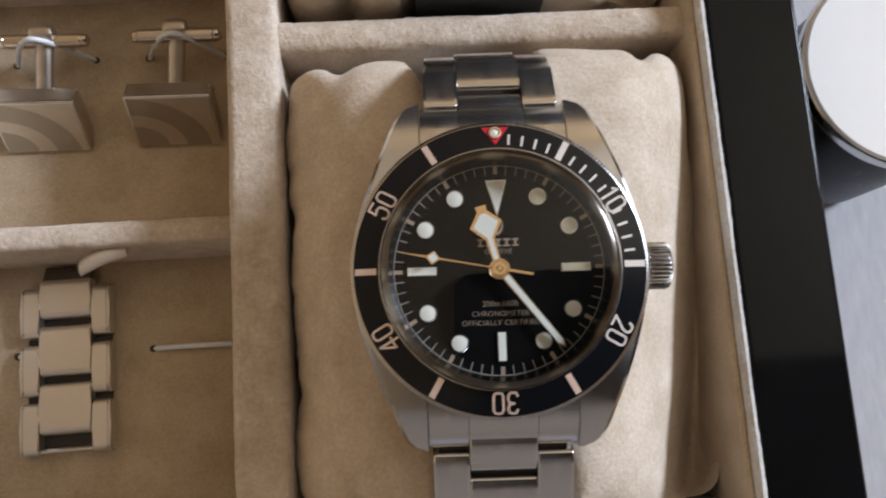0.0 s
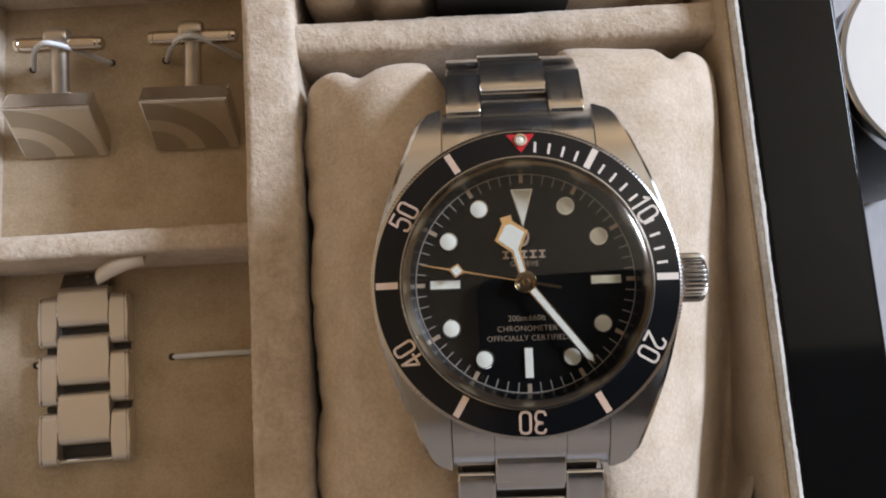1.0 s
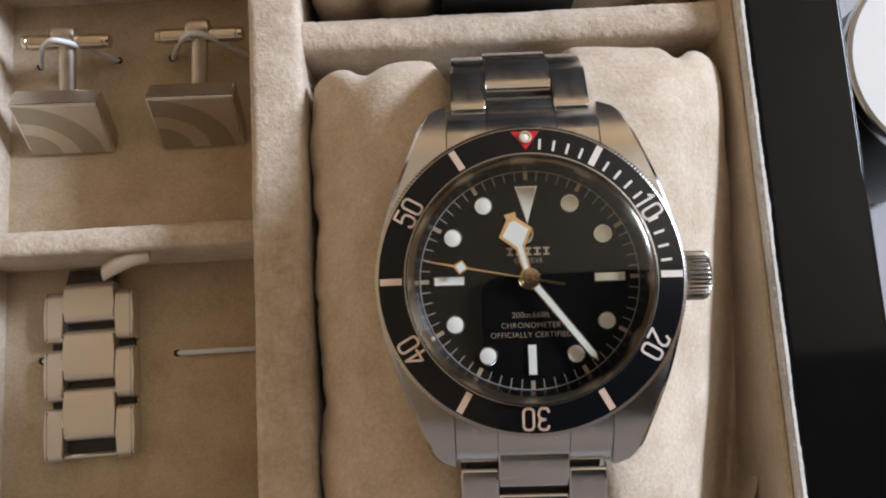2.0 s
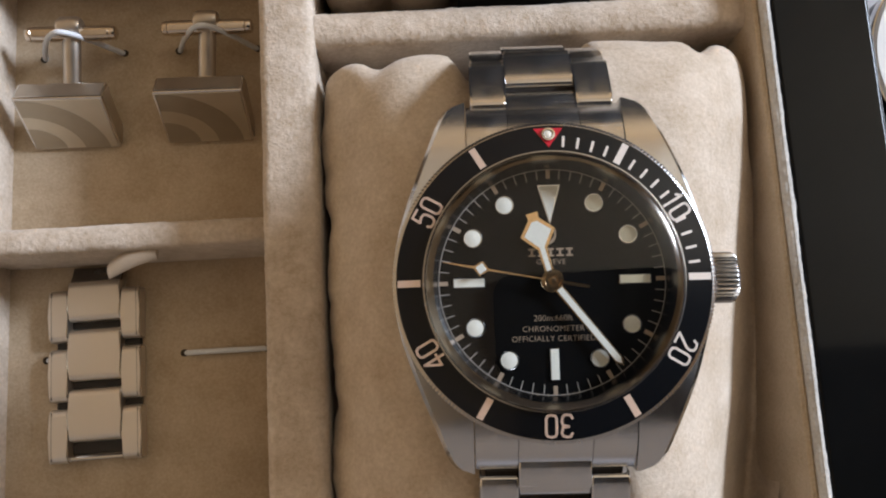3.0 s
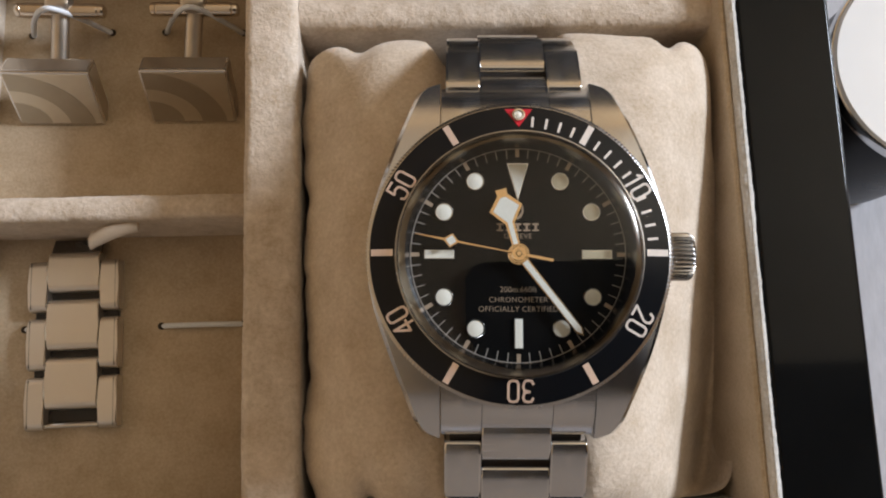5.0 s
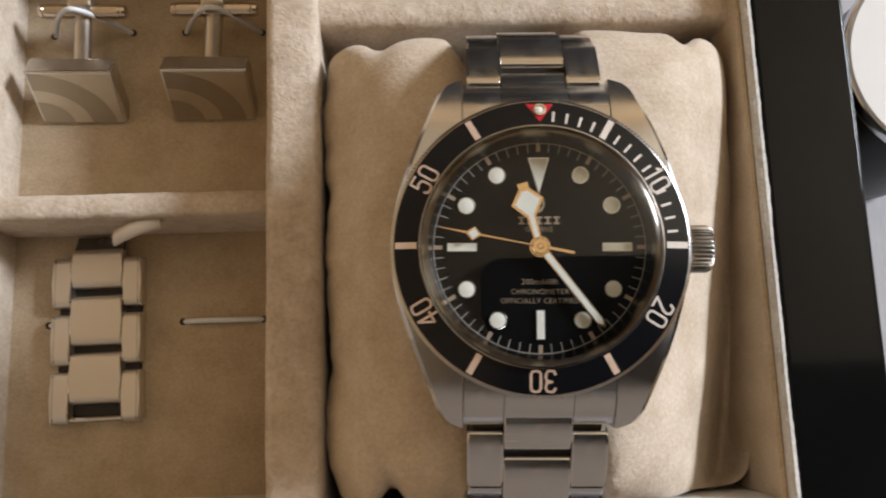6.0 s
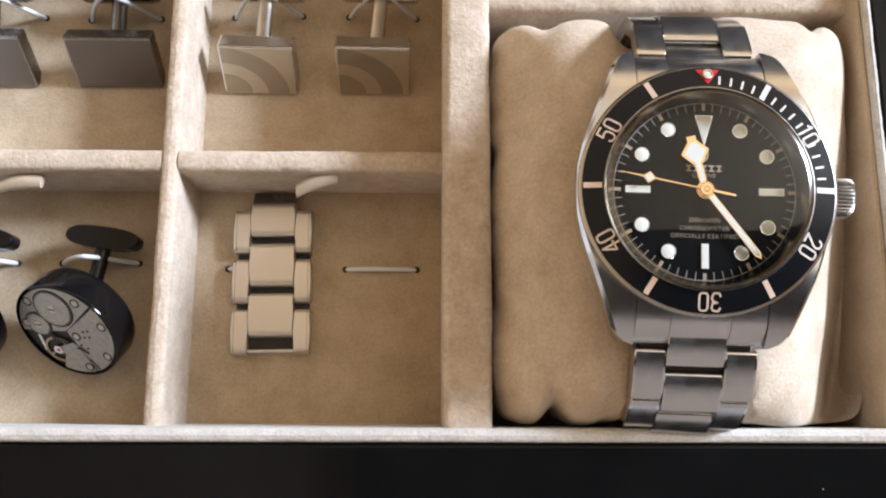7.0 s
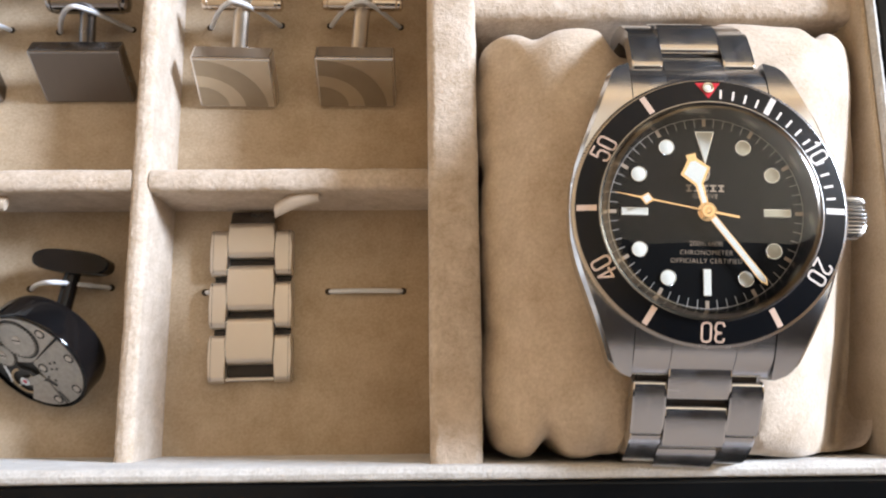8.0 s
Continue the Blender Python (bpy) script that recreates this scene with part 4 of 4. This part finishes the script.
# round cufflinks with a watch movement
def movement_cufflink(x, y, label):
    ob = thing("movement_cufflink", label, "cufflink", x, y, FLOOR_H, group="movement cufflinks")
    face = pose(0.6 * MM, -1.4 * MM, 12.2 * MM, 0, 0, -22.0) @ pose(0, 0, 0, 47.0)
    body = part("body", lathe([(0, -7.2), (9.4, -7.2), (10.7, -6.4), (11.1, -5.0), (11.1, -0.5), (10.95, 0.0), (10.6, 0.1), (10.5, -0.7), (0, -0.7)], 72), ONYX, ob, "black round body", matrix=face)
    part("base_plate", lathe([(9.35, -0.72), (9.35, -0.5), (0, -0.5)], 64), MOVE_GAP_SHADE, body)

    def sector(a0, a1, r0, r1, z, cut=None):
        n = 18
        pts = [(r1 * math.cos(radians(a0 + (a1 - a0) * i / n)), r1 * math.sin(radians(a0 + (a1 - a0) * i / n))) for i in range(n + 1)]
        pts += [(r0 * math.cos(radians(a1 - (a1 - a0) * i / n)), r0 * math.sin(radians(a1 - (a1 - a0) * i / n))) for i in range(n + 1)]
        return prism(pts, -0.5, z, 0.08, 1)
    part("bridge", sector(63, 205, 0.3, 9.2, 0.0), MOVEMENT, body)
    part("bridge", sector(-46, 60, 0.2, 9.2, 0.0), MOVEMENT, body)
    part("bridge", sector(-92, -49, 3.0, 9.2, -0.03), MOVEMENT, body)
    # slots are dark shapes on the plate, their shade put into the colour
    part("slot", prism([(-3.6, -1.9), (-2.2, -2.5), (-0.4, -2.2), (1.4, -2.7), (3.0, -2.3), (4.6, -2.9), (4.4, -3.5), (2.6, -3.1), (1.0, -3.6), (-0.8, -3.1), (-2.6, -3.4)][::-1], -0.2, 0.03), MOVE_GAP_SHADE, body, smooth=False)
    part("slot", prism([(4.6, -4.6), (4.9, -4.3), (6.8, -5.9), (6.5, -6.2)][::-1], -0.2, 0.03), MOVE_GAP_SHADE, body, smooth=False)
    part("balance_ring", moved(lathe([(2.3, -0.28), (2.75, -0.28), (2.75, -0.08), (2.3, -0.08)], 48, True), -1.6, -5.5), BRASS, body)
    part("balance_arm", moved(boxb(-2.4, 2.4, -0.22, 0.22, -0.25, -0.1, 0.05, 1), -1.6, -5.5, 0, 55), MOVEMENT, body)
    part("balance_cock", prism([(2.4, -2.6), (1.2, -2.0), (-0.7, -4.2), (-2.4, -4.9), (-2.7, -6.0), (-1.4, -6.4), (0.2, -5.4)][::-1], -0.1, 0.08, 0.06, 1), MOVEMENT, body)
    part("setting_ring", moved(lathe([(0.42, 0.08), (0.85, 0.08), (0.85, 0.2), (0.42, 0.2)], 24, True), -1.5, -5.3), POLISHED, body)
    part("lever", moved(boxb(-0.3, 0.3, -2.2, 2.2, -0.45, -0.2, 0.08, 1), -5.0, -5.2, 0, 25), POLISHED, body)

    def wheel(cx, cy, r, z, mat, teeth):
        bm = lathe([(0, z), (r * 0.3, z + 0.02), (r, z), (r, z - 0.3)], teeth * 4, False, lambda k, i: (0.14 if i % 4 < 2 else -0.2) if k >= 2 else 0.0)
        return part("wheel", moved(bm, cx, cy), mat, body)
    # dark discs round the wheels, drawn as shaded recesses
    for cx, cy, r in ((-2.6, 4.2, 3.95), (-5.4, -0.9, 2.65)):
        part("recess", moved(lathe([(0, 0.04), (r, 0.04), (r, -0.2)], 48), cx, cy), MOVE_GAP_SHADE, body)
    wheel(-2.6, 4.2, 3.45, 0.22, MOVEMENT, 36)
    wheel(-5.4, -0.9, 2.2, 0.2, MOVEMENT, 26)
    for cx, cy, z in ((-2.6, 4.2, 0.22), (-5.4, -0.9, 0.2)):
        part("wheel_screw", moved(lathe([(0, 0.16), (0.75, 0.14), (0.85, 0.02), (0.85, 0)], 24), cx, cy, z), SILVER, body)
        part("screw_slot", moved(boxb(-0.7, 0.7, -0.11, 0.11, 0.1, 0.2), cx, cy, z, 20), MOVE_GAP_SHADE, body, smooth=False)
    part("jewel", moved(lathe([(0, 0.02), (0.38, 0.0), (0.4, -0.2)], 16), -1.5, -5.3, 0.16), RUBY, body)
    for sx, sy in ((6.6, 4.6), (8.0, -2.0), (-7.6, 3.4), (1.5, 7.6), (1.9, -0.2), (4.6, -6.6), (-7.9, -1.9)):
        part("screw_seat", moved(lathe([(0.6, 0.03), (0.92, 0.03), (0.92, -0.1), (0.6, -0.1)], 20, True), sx, sy), MOVE_GAP_SHADE, body)
        part("screw", moved(lathe([(0, 0.1), (0.56, 0.1), (0.62, 0.02), (0.62, -0.2)], 20), sx, sy), SILVER, body)
    # dark discs on the plate, coloured like shaded holes
    for sx, sy in ((3.2, 1.6), (4.0, 2.2), (3.5, 0.4), (4.4, 0.9), (2.9, -1.9), (4.2, -2.0)):
        part("drilled_hole", moved(lathe([(0, 0.03), (0.26, 0.03), (0.26, -0.1)], 12), sx, sy), MOVE_GAP_SHADE, body)
    for piece in body.children:
        piece.data.transform(Matrix.Diagonal((1.11, 1.11, 1, 1)))
    part("post", tube([(1.0, 1.0, 7.0), (2.6, 9.0, 6.0), (4.2, 17.5, 6.0)], 1.5, 14), ONYX, ob)
    oval = [(7.5 * math.copysign(abs(math.cos(a)) ** 0.8, math.cos(a)), 2.25 * math.copysign(abs(math.sin(a)) ** 0.7, math.sin(a))) for a in (2 * math.pi * (i + 0.5) / 28 for i in range(28))]
    bm = prism(oval, -1.9, 1.5, 0.5, 3)
    part("bar", moved(bm, 4.2, 18.2, 7.0, -7.0), ONYX, ob, "black oval swivel bar")
    return ob


movement_cufflink(-113.2, -17.0, "round black cufflink showing a small watch movement")
movement_cufflink(-138.6, -17.0, "round black cufflink with watch movement, beside the case wall")
elastic(-120.2, -2.9, -103.9, -2.8, 8.6, -2.9, "white elastic cord that holds a black cufflink")
elastic(-145.6, -2.9, -129.5, -2.9, 8.6, -2.9, "white elastic cord that holds a black cufflink")


# ---- ribbon tabs on the dividers ----
def ribbon(x, y, label, rz):
    ob = thing("ribbon_tab", label, "ribbon tab", x, y, FLOOR_H, rz, "ribbon tabs")
    bm = bmesh.new()
    pts = [(-0.15 + 1.5 * math.cos(a) - 0.25 * math.sin(2 * a), 12.2 + 0.95 * math.sin(a)) for a in (2 * math.pi * k / 16 for k in range(16))]
    n = 14
    rows = []
    for i in range(n + 1):
        s = i / n
        k = 0.85 + 0.15 * math.sin(3.0 * s + 0.3)
        rows.append([bm.verts.new((-4.3 + 8.9 * s + 0.25 * yy, yy * k + 0.5 * math.sin(s * 3.0), 12.2 + (zz - 12.2) * k + 0.5 * math.sin(s * 3.0) + 1.0 * s)) for yy, zz in pts])
    for a, b in zip(rows, rows[1:]):
        for k in range(len(pts)):
            j = (k + 1) % len(pts)
            bm.faces.new((a[k], a[j], b[j], b[k]))
    bm.faces.new(rows[0])
    bm.faces.new(rows[-1][::-1])
    part("ribbon", bm, SATIN, ob)
    return ob


ribbon(-65.0, 11.6, "folded beige satin pull tab on the divider over the links", 17.0)
ribbon(-124.2, 11.2, "folded beige satin pull tab on the divider over the round cufflinks", 4.0)

# ---- small white jar beside the box ----
jar = thing("jar", "small dark round jar with white lid and silver rim on cloth", "jar", 85.0, 39.5, BASE_H)
part("body", lathe([(0, 0), (17.5, 0), (18.6, 1.0), (19.0, 3.0), (19.4, 33.0), (19.0, 34.7), (0, 34.7)], 96), SMOKED, jar, "dark smoky body")
part("rim", lathe([(18.9, 34.6), (20.0, 34.7), (20.2, 35.2), (20.2, 36.9), (20.1, 37.3), (19.85, 37.4), (19.7, 37.2), (19.65, 36.6)], 96, True), POLISHED, jar, "bright silver rim")
part("lid", lathe([(19.6, 34.8), (19.6, 37.2), (19.2, 37.7), (10, 38.0), (0, 38.1)], 96), CHINA, jar, "white lid")
